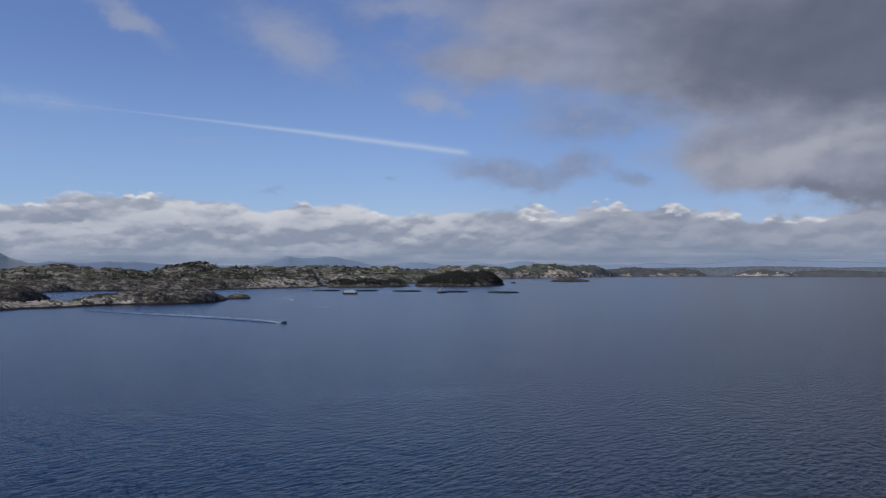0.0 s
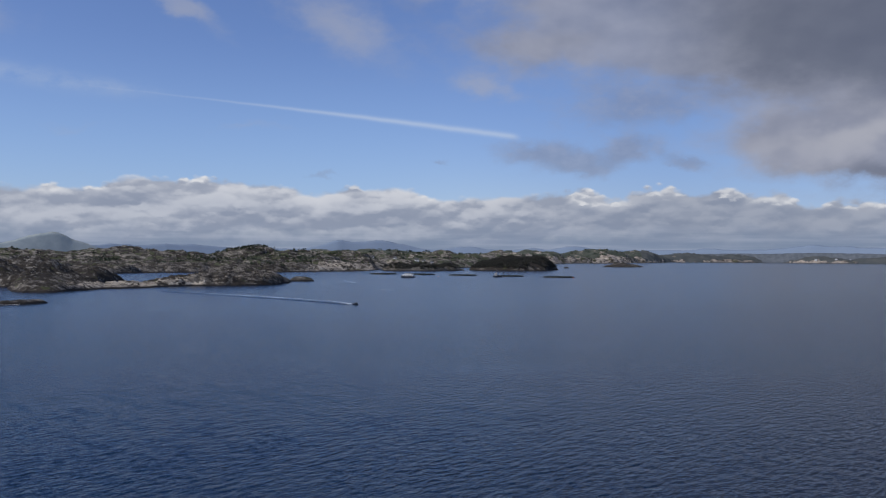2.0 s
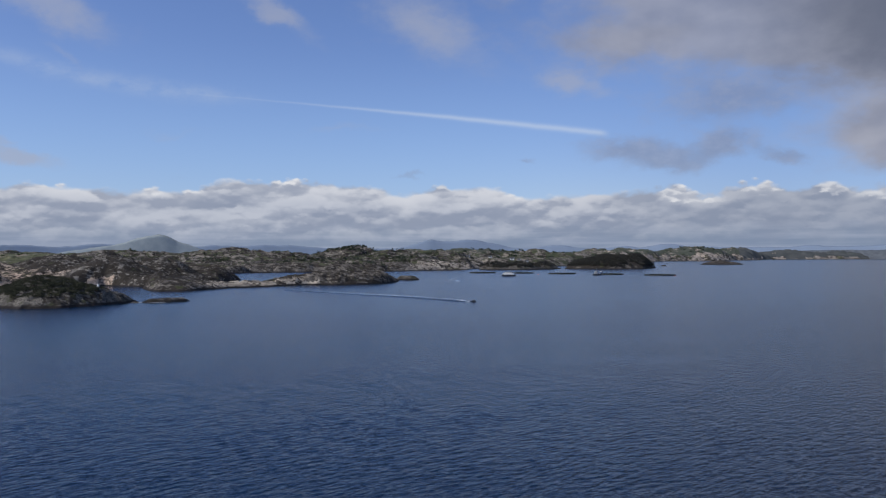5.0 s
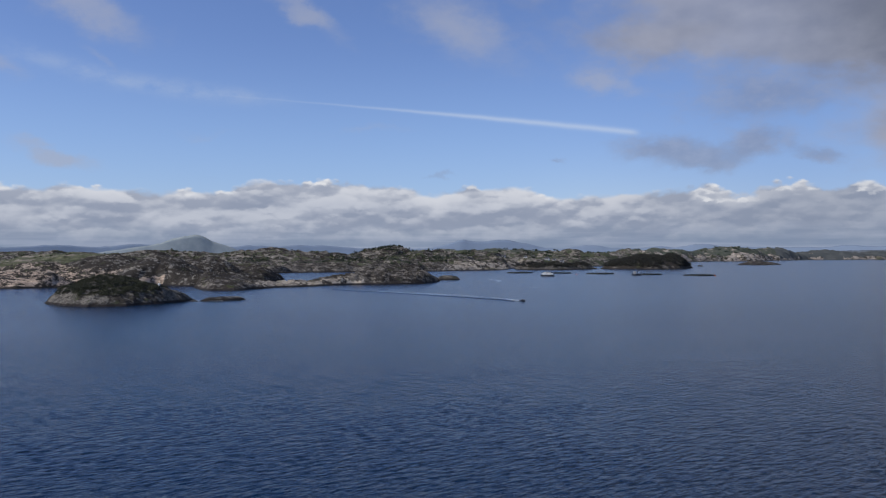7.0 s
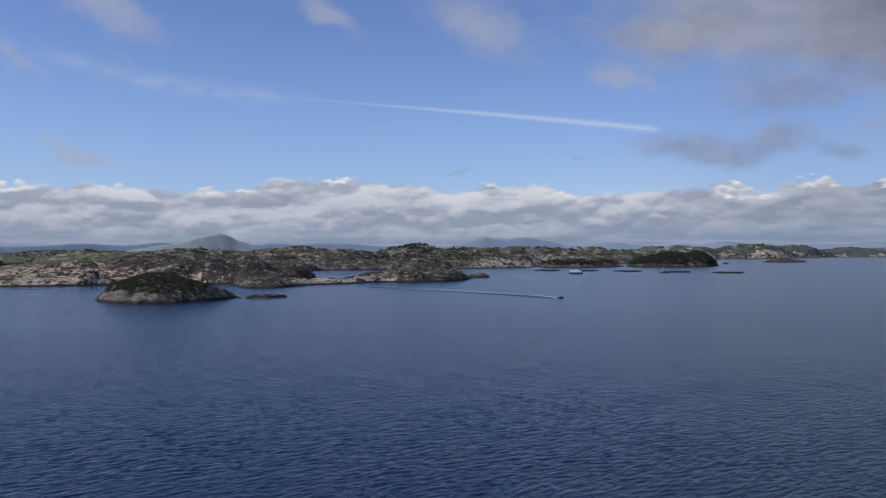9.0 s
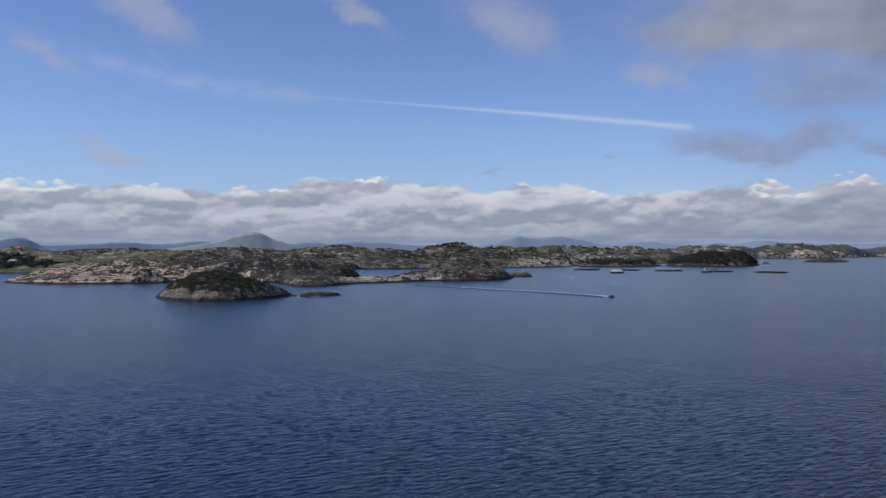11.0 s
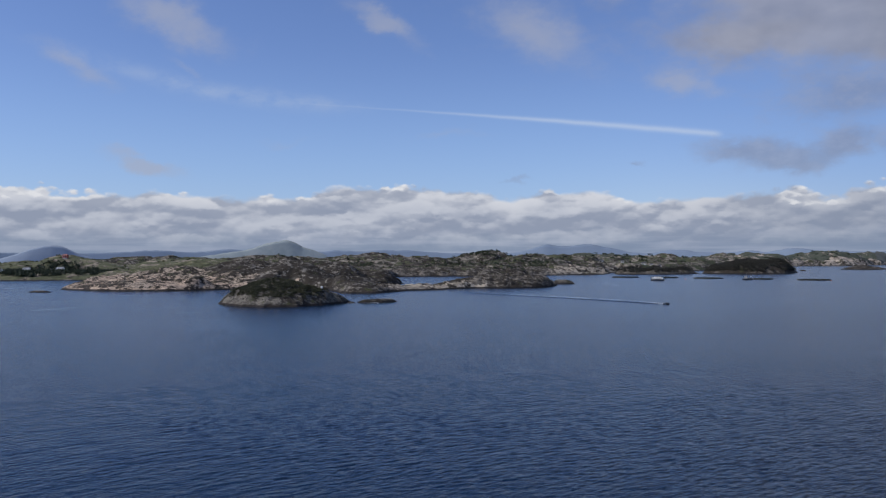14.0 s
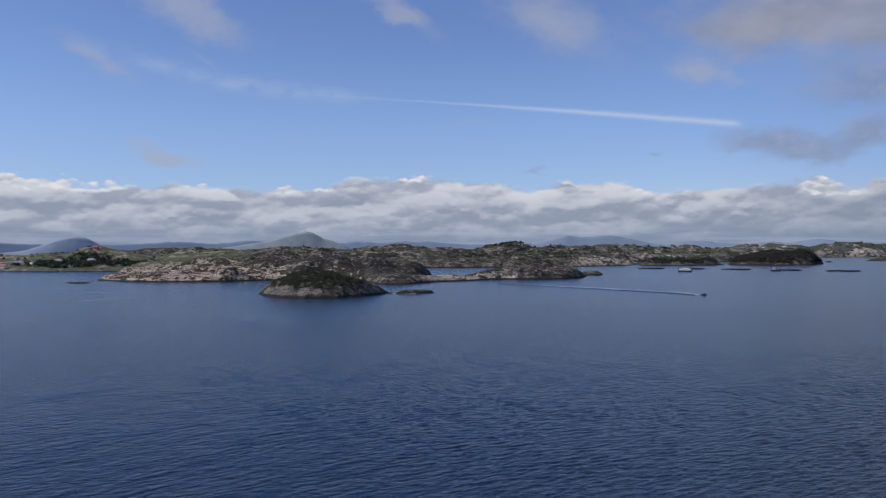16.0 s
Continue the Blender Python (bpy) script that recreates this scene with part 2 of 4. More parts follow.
sun_data = bpy.data.lights.new("sun", "SUN")
sun_data.energy, sun_data.angle, sun_data.color = 3.4, radians(0.6), (1.0, 0.95, 0.88)
sun = new("sun", sun_data)
_se, _sa = radians(SUN_EL), radians(SUN_AZ)
sun_way = Vector((math.sin(_sa) * math.cos(_se), math.cos(_sa) * math.cos(_se), math.sin(_se)))
sun.matrix_world = look(tuple(sun_way * 300.0), (0, 0, 0))


# ---- materials ----
def material(name):
    mat = bpy.data.materials.new(name)
    mat.use_nodes = True
    mat.node_tree.nodes.clear()
    return mat, Graph(mat.node_tree)


def finish(mat, g, colour, rough, metal=0.0, height=None, depth=0.1, strength=1.0, spec=0.5, ior=1.5, sharp=0.1):
    n = mat.node_tree.nodes.new("ShaderNodeBsdfPrincipled")
    g.put(n.inputs["Base Color"], (*colour, 1.0) if isinstance(colour, tuple) and len(colour) == 3 else colour)
    g.put(n.inputs["Roughness"], rough)
    n.inputs["Metallic"].default_value = metal
    n.inputs["Specular IOR Level"].default_value = spec
    n.inputs["IOR"].default_value = ior
    if height is not None:
        b = mat.node_tree.nodes.new("ShaderNodeBump")
        g.put(b.inputs["Height"], height)
        b.inputs["Distance"].default_value = depth
        b.inputs["Filter Width"].default_value = sharp
        g.put(b.inputs["Strength"], strength)
        mat.node_tree.links.new(b.outputs[0], n.inputs["Normal"])
    out = mat.node_tree.nodes.new("ShaderNodeOutputMaterial")
    mat.node_tree.links.new(n.outputs[0], out.inputs[0])
    return mat


def coords(mat):
    co = mat.node_tree.nodes.new("ShaderNodeTexCoord")
    return co.outputs["Object"]


def scaled(g, v, s):
    n = g.t.nodes.new("ShaderNodeMapping")
    g.t.links.new(v, n.inputs[0])
    n.inputs["Scale"].default_value = s
    return n.outputs[0]


def turned(g, v, s, deg):
    n = g.t.nodes.new("ShaderNodeMapping")
    g.t.links.new(v, n.inputs[0])
    n.inputs["Rotation"].default_value = (0, 0, radians(deg))
    n.inputs["Scale"].default_value = s
    return n.outputs[0]


def sea_material():
    mat, g = material("sea_water")
    v = coords(mat)
    # wind waves too small or too far off for the mesh; their crests lie across the wind
    sep = mat.node_tree.nodes.new("ShaderNodeSeparateXYZ")
    mat.node_tree.links.new(v, sep.inputs[0])
    x, y = sep.outputs[0], sep.outputs[1]

    def waves(length, stretch, deg, seed, detail, rough):
        c, s = math.cos(radians(deg)) / length, math.sin(radians(deg)) / length
        along = g.mul(g.add(g.mul(x, c), g.mul(y, -s)), 1 / stretch)
        return g.noise(g.vec(along, g.add(g.mul(x, s), g.mul(y, c)), seed), 1.0, detail, rough, 0.25)

    swell = waves(1.9, 1.9, WIND - 6, 3.0, 2.0, 0.5)
    chop = waves(0.95, 2.2, WIND, 7.0, 3.0, 0.5)
    ripple = waves(0.45, 1.8, WIND + 14, 11.0, 2.0, 0.55)
    slick = g.noise(turned(g, v, (0.0035, 0.016, 1), 12), 1.0, 4.0, 0.6, 0.8)
    gust = g.noise(turned(g, v, (0.006, 0.01, 1), 40), 1.0, 3.0, 0.5)
    calm = g.mul(g.step(slick, 0.58, 0.72, 1.0, 0.6), g.step(gust, 0.3, 0.7, 0.85, 1.15))
    # the sound lies in the lee of the islands, the open water does not
    lee = g.add(y, g.add(g.mul(x, -1.0), g.mul(g.sub(gust, 0.5), 260.0)))
    calm = g.mul(calm, g.step(lee, -250.0, 650.0, 1.75, 0.68))
    height = g.add(g.mul(swell, 0.27), g.add(g.mul(chop, 0.36), g.mul(ripple, 0.085)))
    colour = g.mix(g.step(gust, 0.3, 0.7), (0.002, 0.0138, 0.039), (0.0025, 0.0155, 0.043))
    return finish(mat, g, colour, SEA_ROUGH, 0.0, height, 1.0, g.mul(calm, SEA_BUMP), 0.43, 1.33, 0.02)


def rock_material(name, pale, dark, heather, green, cell=5.0, tide=1.3, grass=((0.038, 0.045, 0.02), (0.085, 0.085, 0.042)), split=0.5):
    """Ice-worn gneiss: slabs parted by seams of heather, grass in the hollows and a black lichen line over the sea.
    heather and green: how much of the ground they take, 0 to 1; split: how dark and wide the joints are."""
    mat, g = material(name)
    v = coords(mat)
    geo = mat.node_tree.nodes.new("ShaderNodeNewGeometry")
    sep = mat.node_tree.nodes.new("ShaderNodeSeparateXYZ")
    mat.node_tree.links.new(geo.outputs["Normal"], sep.inputs[0])
    up = sep.outputs[2]
    spos = mat.node_tree.nodes.new("ShaderNodeSeparateXYZ")
    mat.node_tree.links.new(geo.outputs["Position"], spos.inputs[0])
    z = spos.outputs[2]
    broad = g.noise(v, 0.16 / cell, 4.0, 0.6)
    mid = g.noise(v, 0.8 / cell, 5.0, 0.62, 0.5)
    fine = g.noise(v, 4.5 / cell, 5.0, 0.65)
    bend = mat.node_tree.nodes.new("ShaderNodeVectorMath")
    bend.operation = "MULTIPLY_ADD"
    wob = mat.node_tree.nodes.new("ShaderNodeTexNoise")
    wob.inputs["Scale"].default_value = 1.1 / cell
    mat.node_tree.links.new(v, wob.inputs["Vector"])
    mat.node_tree.links.new(wob.outputs["Color"], bend.inputs[0])
    bend.inputs[1].default_value = (cell * 1.1,) * 3
    mat.node_tree.links.new(v, bend.inputs[2])

    def cells(size, feature):
        n = mat.node_tree.nodes.new("ShaderNodeTexVoronoi")
        n.feature = feature
        n.inputs["Scale"].default_value = 1.0
        mat.node_tree.links.new(turned(g, bend.outputs[0], (0.55 / size, 1.0 / size, 1.3 / size), 25), n.inputs["Vector"])
        return n

    edge2 = cells(cell * 0.6, "DISTANCE_TO_EDGE").outputs["Distance"]
    tone = mat.node_tree.nodes.new("ShaderNodeSeparateColor")
    mat.node_tree.links.new(cells(cell * 1.3, "F1").outputs["Color"], tone.inputs[0])
    # slabs lie in long courses, dipping to one side
    streak = g.noise(turned(g, bend.outputs[0], (0.30 / cell, 0.9 / cell, 1.5 / cell), 25), 1.0, 4.0, 0.55)
    stone = g.mix(g.step(g.add(g.add(g.mul(mid, 0.5), g.mul(streak, 0.6)), g.mul(tone.outputs[0], 0.16)), 0.48, 0.78), dark, pale)
    stone = g.mix(g.step(fine, 0.52, 0.75, 0.0, 0.4), stone, tuple(min(0.7, c * 1.2) for c in pale))
    stone = g.mix(g.mul(g.step(edge2, 0.1 * split, 0.0, 0.0, min(1.0, split)), g.step(mid, 0.56 - 0.3 * split, 0.7 - 0.3 * split)), stone, tuple(c * 0.35 for c in dark))
    # heather takes the hollows between the courses
    patch = g.noise(v, 0.4 / cell, 5.0, 0.65, 0.6)
    level = 0.60 + 0.14 * (1 - 2 * heather)
    rich = g.add(g.add(g.mul(g.sub(1.0, streak), 0.55), g.mul(mid, 0.3)), g.add(g.mul(patch, 0.35), g.mul(g.sub(broad, 0.5), 0.5)))
    bed = g.mul(g.step(g.add(rich, g.mul(g.sub(fine, 0.5), 0.1)), level - 0.035, level + 0.035), g.step(up, 0.2, 0.5))
    plants = g.mix(g.step(fine, 0.35, 0.65), (0.021, 0.018, 0.016), (0.05, 0.042, 0.032))
    col = g.mix(bed, stone, plants)
    turf = g.noise(v, 0.33 / cell, 5.0, 0.62, 0.4)
    gm = g.mul(g.step(g.add(turf, g.mul(g.sub(broad, 0.5), 0.6)), 0.67 - 0.4 * green, 0.75 - 0.4 * green), g.step(up, 0.5, 0.8))
    col = g.mix(g.mul(gm, 0.9), col, g.mix(g.step(mid, 0.3, 0.7), *grass))
    line = g.add(z, g.mul(g.sub(mid, 0.5), 1.6))
    col = g.mix(g.step(line, tide + 0.6, tide - 0.4), col, (0.022, 0.019, 0.017))
    height = g.add(g.add(g.mul(streak, 0.30 * cell), g.mul(bed, 0.02 * cell)), g.add(g.mul(g.step(edge2, 0.0, 0.12), 0.035 * cell), g.mul(fine, 0.05 * cell)))
    return finish(mat, g, col, 0.92, 0.0, height, 1.0, 0.8, 0.2)


def leaf_material(name, low, high, rough=0.7):
    mat, g = material(name)
    geo = mat.node_tree.nodes.new("ShaderNodeNewGeometry")
    n = g.noise(coords(mat), 0.25, 3.0, 0.6)
    mixd = g.add(g.mul(geo.outputs["Random Per Island"], 0.6), g.mul(n, 0.4))
    return finish(mat, g, g.mix(mixd, low, high), rough, spec=0.2)


def far_material(name, low, high, scale=0.012):
    mat, g = material(name)
    n = g.noise(coords(mat), scale, 5.0, 0.6)
    return finish(mat, g, g.mix(n, low, high), 1.0, spec=0.0)


def plain(name, colour, rough=0.6, metal=0.0, wear=0.25, scale=3.0):
    mat, g = material(name)
    n = g.noise(coords(mat), scale, 4.0, 0.6)
    dark = tuple(c * (1 - wear) for c in colour)
    return finish(mat, g, g.mix(g.step(n, 0.35, 0.7), dark, colour), rough, metal, n, 0.02, 0.3)


SEA_BUMP, SEA_ROUGH = 1.0, 0.2
WIND, WAVE = -56.0, 0.0175   # where the waves run, degrees; their height
SEA = sea_material()
PINK = rock_material("pink_gneiss", (0.50, 0.392, 0.298), (0.28, 0.212, 0.158), 0.49, 0.14, 2.6)
GREY = rock_material("grey_gneiss", (0.18, 0.163, 0.136), (0.06, 0.055, 0.047), 0.34, 0.18, 2.6, split=0.7)
CLIFF = rock_material("fissured_gneiss", (0.23, 0.204, 0.17), (0.075, 0.067, 0.058), 0.52, 0.12, 3.4, split=0.85)
HEATH = rock_material("heather_rock", (0.26, 0.238, 0.205), (0.10, 0.091, 0.08), 0.74, 0.1, 2.3)
MOOR = rock_material("coastal_moor", (0.29, 0.26, 0.212), (0.1, 0.091, 0.078), 0.60, 0.36, 5.0, 1.3, ((0.042, 0.05, 0.028), (0.09, 0.096, 0.05)), 0.75)
CREAM = rock_material("cream_gneiss", (0.50, 0.44, 0.35), (0.22, 0.188, 0.15), 0.36, 0.12, 4.0, split=0.7)
FIELD = rock_material("green_moor", (0.32, 0.275, 0.21), (0.12, 0.1, 0.08), 0.34, 0.66, 6.5, 1.0, ((0.05, 0.06, 0.028), (0.12, 0.125, 0.065)))
CHALK = rock_material("sunlit_cliff", (0.46, 0.395, 0.32), (0.2, 0.17, 0.14), 0.42, 0.26, 8.0)
TAWNY = rock_material("tawny_rock", (0.46, 0.372, 0.288), (0.2, 0.165, 0.13), 0.55, 0.22, 2.8)
COAST = rock_material("tawny_coast", (0.33, 0.292, 0.238), (0.115, 0.103, 0.087), 0.54, 0.5, 6.0, 1.3, ((0.04, 0.05, 0.027), (0.09, 0.097, 0.052)))
# the grass of PALE is greyed towards blue, distance haze put into its colour
PALE = rock_material("pale_cliff", (0.34, 0.297, 0.245), (0.14, 0.12, 0.1), 0.48, 0.8, 9.0, 1.3, ((0.046, 0.058, 0.045), (0.08, 0.09, 0.064)))
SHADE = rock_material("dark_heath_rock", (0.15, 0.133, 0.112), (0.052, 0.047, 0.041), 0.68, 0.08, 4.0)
DARK_LEAF = leaf_material("dark_pine_leaves", (0.028, 0.029, 0.025), (0.06, 0.057, 0.044))
SHRUB = leaf_material("juniper_leaves", (0.036, 0.038, 0.021), (0.074, 0.075, 0.042))
WOOD_LEAF = leaf_material("pine_leaves", (0.024, 0.034, 0.022), (0.058, 0.072, 0.042))
BIRCH_LEAF = leaf_material("birch_leaves", (0.03, 0.042, 0.016), (0.075, 0.085, 0.036))
BARK = plain("bark", (0.11, 0.08, 0.06), 0.9)
WHITE = plain("white_paint", (0.78, 0.78, 0.75), 0.55, wear=0.08)
RED = plain("red_paint", (0.42, 0.11, 0.095), 0.7)
ROOF_DARK = plain("slate_roof", (0.07, 0.07, 0.075), 0.75)
ROOF_RED = plain("tile_roof", (0.4, 0.14, 0.1), 0.75)
BLACK = plain("black_rubber", (0.02, 0.02, 0.022), 0.6)
NAVY = plain("dark_hull_paint", (0.018, 0.022, 0.035), 0.35)
STEEL = plain("grey_steel", (0.3, 0.31, 0.32), 0.45, 0.3)
ORANGE = plain("orange_plastic", (0.7, 0.16, 0.03), 0.5)
GLASS = plain("window_glass", (0.02, 0.025, 0.03), 0.08, wear=0.1)


# ---- shapes ----
def mesh_object(name, verts, faces, mat, parent=None, smooth=False):
    me = bpy.data.meshes.new(name)
    v, f = np.asarray(verts, np.float32), np.asarray(faces, np.int32)
    me.vertices.add(len(v))
    me.vertices.foreach_set("co", v.ravel())
    me.loops.add(f.size)
    me.loops.foreach_set("vertex_index", f.ravel())
    me.polygons.add(len(f))
    me.polygons.foreach_set("loop_start", np.arange(0, f.size, f.shape[1], dtype=np.int32))
    me.update(calc_edges=True)
    me.materials.append(mat)
    me.polygons.foreach_set("use_smooth", np.full(len(f), smooth))
    ob = new(name, me)
    if parent is not None:
        ob.parent = parent
    return ob


def part(name, bm, mat, parent, label=""):
    """Links a bmesh as one mesh object under a thing or a part."""
    me = bpy.data.meshes.new(name)
    bm.to_mesh(me)
    bm.free()
    me.materials.append(mat)
    ob = new(name, me)
    ob.parent = parent
    return tagged(ob, label)


def lattice(ix, iy, seed):
    h = (ix.astype(np.int64) * 374761393 + iy.astype(np.int64) * 668265263 + seed * 982451653) & 0x7FFFFFFF
    h = ((h ^ (h >> 13)) * 1274126177) & 0x7FFFFFFF
    return ((h ^ (h >> 16)) & 0xFFFF) / 65535.0


def gnoise(x, y, seed=0):
    """Gradient noise about -0.7 to 0.7."""
    ix, iy = np.floor(x).astype(np.int64), np.floor(y).astype(np.int64)
    fx, fy = x - ix, y - iy
    u, v = fx * fx * fx * (fx * (fx * 6 - 15) + 10), fy * fy * fy * (fy * (fy * 6 - 15) + 10)
    out = 0
    for dx in (0, 1):
        for dy in (0, 1):
            a = lattice(ix + dx, iy + dy, seed) * 2 * np.pi
            d = np.cos(a) * (fx - dx) + np.sin(a) * (fy - dy)
            out = out + d * (u if dx else 1 - u) * (v if dy else 1 - v)
    return out


def fbm(x, y, octaves=5, seed=0, gain=0.5):
    total, amp = 0, 1.0
    for o in range(octaves):
        total = total + amp * gnoise(x, y, seed + o)
        x, y, amp = x * 2.03 + 17.1, y * 2.03 - 9.3, amp * gain
    return total


def blocks(x, y, size, seed, turn=0.5):
    """Fractured rock: each cell of a broken grid has a height of its own, 0 to 1; also the distance to the joint."""
    c, s = math.cos(turn), math.sin(turn)
    px, py = (c * x + s * y) / size, (-s * x + c * y) / (size * 0.62)
    px, py = px + 0.35 * gnoise(px * 0.7, py * 0.7, seed + 3), py + 0.35 * gnoise(px * 0.7, py * 0.7, seed + 4)
    ix, iy = np.floor(px), np.floor(py)
    best = np.full(px.shape, 9.0)
    second = np.full(px.shape, 9.0)
    val = np.zeros(px.shape)
    for dx in (-1, 0, 1):
        for dy in (-1, 0, 1):
            cx, cy = ix + dx, iy + dy
            qx, qy = cx + 0.15 + 0.7 * lattice(cx, cy, seed), cy + 0.15 + 0.7 * lattice(cx, cy, seed + 1)
            d = np.hypot(px - qx, py - qy)
            near = d < best
            second = np.where(near, best, np.minimum(second, d))
            val = np.where(near, lattice(cx, cy, seed + 2), val)
            best = np.where(near, d, best)
    return val, second - best


def shore_distance(x, y, poly):
    """Metres from the outline, positive inside."""
    p = np.array(poly, float)
    q = np.roll(p, -1, axis=0)
    best = np.full(x.shape, 1e9)
    inside = np.zeros(x.shape, bool)
    for (ax, ay), (bx, by) in zip(p, q):
        ex, ey = bx - ax, by - ay
        t = np.clip(((x - ax) * ex + (y - ay) * ey) / (ex * ex + ey * ey), 0, 1)
        best = np.minimum(best, np.hypot(x - ax - t * ex, y - ay - t * ey))
        if by != ay:
            inside ^= ((ay > y) != (by > y)) & (x < (bx - ax) * (y - ay) / (by - ay) + ax)
    return np.where(inside, best, -best)


def land(name, poly, step, base, bumps, ramp, seed, mat, rough=1.0, wobble=4.0, cell=7.0, label="", category="rock island", cliff=0.0, zones=(), crag=()):
    """Ground inside an outline. bumps: x, y, half length, half width, turn in degrees, height. ramp: how far from the
    shore the full height is reached. zones: further materials and where each takes over. Returns the object and a function that gives the heights at places."""
    def height(x, y):
        jag = rough(x, y) if callable(rough) else rough
        s = shore_distance(x, y, poly)
        s = s + wobble * fbm(x / (wobble * 4 + 4), y / (wobble * 4 + 4), 4, seed)
        h = np.full(x.shape, float(base))
        for bx, by, ra, rb, deg, top in bumps:
            c, sn = math.cos(radians(deg)), math.sin(radians(deg))
            dx, dy = x - bx, y - by
            q = ((c * dx + sn * dy) / ra) ** 2 + ((-sn * dx + c * dy) / rb) ** 2
            h = np.maximum(h, base + (top - base) * np.exp(-q))
        h = h * (1 + 0.16 * fbm(x / 45.0, y / 45.0, 3, seed + 9))
        up = np.clip(s / ramp, 0, 1)
        z = h * (1 - (1 - up) ** (2.2 + cliff))
        val, joint = blocks(x, y, cell, seed + 20)
        val2, _ = blocks(x, y, cell * 0.36, seed + 30, 0.9)
        keep = np.clip(s / 5.0, 0, 1) * np.clip(z / 3.0, 0.25, 1)
        z = z + jag * keep * ((val - 0.5) * 0.34 * cell * 0.5 + (val2 - 0.5) * 0.3 * cell * 0.25 - 0.22 * cell * 0.3 * np.exp(-(joint / 0.09) ** 2))
        if crag:
            size, lift = crag
            val3, joint3 = blocks(x, y, size, seed + 50, 0.25)
            z = z + lift * keep * np.where(jag > 1.2, 0.3, 1.0) * np.clip(h / 14.0, 0, 1) * (val3 - 0.5 - 0.5 * np.exp(-(joint3 / 0.12) ** 2))
        z = z + jag * keep * 0.8 * fbm(x / 9.0, y / 9.0, 4, seed + 40)
        return np.where(s > 0, np.maximum(z, 0.05 + 0.15 * np.clip(s, 0, 4)), np.maximum(s * 0.5, -2.5))

    p = np.array(poly)
    x0, y0 = p.min(0) - 8
    x1, y1 = p.max(0) + 8
    nx, ny = int((x1 - x0) / step) + 2, int((y1 - y0) / step) + 2
    gx, gy = np.meshgrid(x0 + step * np.arange(nx), y0 + step * np.arange(ny))
    jit = 0.3 * step
    gx = gx + jit * (lattice(np.arange(nx)[None, :] + 0 * gx, np.arange(ny)[:, None] + 0 * gy, seed + 70) - 0.5)
    gy = gy + jit * (lattice(np.arange(nx)[None, :] + 0 * gx, np.arange(ny)[:, None] + 0 * gy, seed + 71) - 0.5)
    gz = height(gx, gy)
    ok = gz > -2.0
    quad = ok[:-1, :-1] | ok[1:, :-1] | ok[:-1, 1:] | ok[1:, 1:]
    idx = np.arange(nx * ny).reshape(ny, nx)
    f = np.stack([idx[:-1, :-1][quad], idx[:-1, 1:][quad], idx[1:, 1:][quad], idx[1:, :-1][quad]], -1)
    used = np.unique(f)
    re = np.full(nx * ny, -1)
    re[used] = np.arange(len(used))
    verts = np.stack([gx.ravel(), gy.ravel(), gz.ravel()], -1)[used]
    ob = mesh_object(name, verts, re[f], mat, smooth=True)
    mx, my, mz = (verts[re[f]].mean(1)).T
    index = np.zeros(len(f), int)
    for k, (other, where) in enumerate(zones):
        ob.data.materials.append(other)
        index[where(mx, my, mz)] = k + 1
    ob.data.polygons.foreach_set("material_index", index)
    tagged(ob, label, category, kind="structure")
    return ob, height


def foliage(name, spots, mat, leaf, count, seed, parent=None, flat=0.7):
    """Many clumps of leaves in one mesh. spots: x, y, z of the foot, radius, height."""
    rng = np.random.default_rng(seed)
    verts, faces = [], []
    for x, y, z, r, h in spots:
        n = max(6, int(count * (0.7 + 0.6 * rng.random())))
        d = rng.normal(size=(n, 3))
        d /= np.linalg.norm(d, axis=1)[:, None]
        d[:, 2] = np.abs(d[:, 2]) * 1.1 - 0.15
        rad = 0.55 + 0.45 * rng.random(n) ** 0.5
        c = np.stack([x + d[:, 0] * r * rad, y + d[:, 1] * r * rad, z + h * (0.12 + 0.85 * np.clip(d[:, 2] * rad, 0, 1))], -1)
        a = rng.normal(size=(n, 3)); a /= np.linalg.norm(a, axis=1)[:, None]
        b = np.cross(a, rng.normal(size=(n, 3))); b /= np.linalg.norm(b, axis=1)[:, None]
        s = leaf * (0.6 + 0.8 * rng.random(n))[:, None]
        k = len(verts)
        quad = np.stack([c - a * s, c - b * s * flat, c + a * s, c + b * s * flat], 1).reshape(-1, 3)
        verts += quad.tolist()
        faces += [(k + 4 * i, k + 4 * i + 1, k + 4 * i + 2, k + 4 * i + 3) for i in range(n)]
    return mesh_object(name, verts, faces, mat, parent)


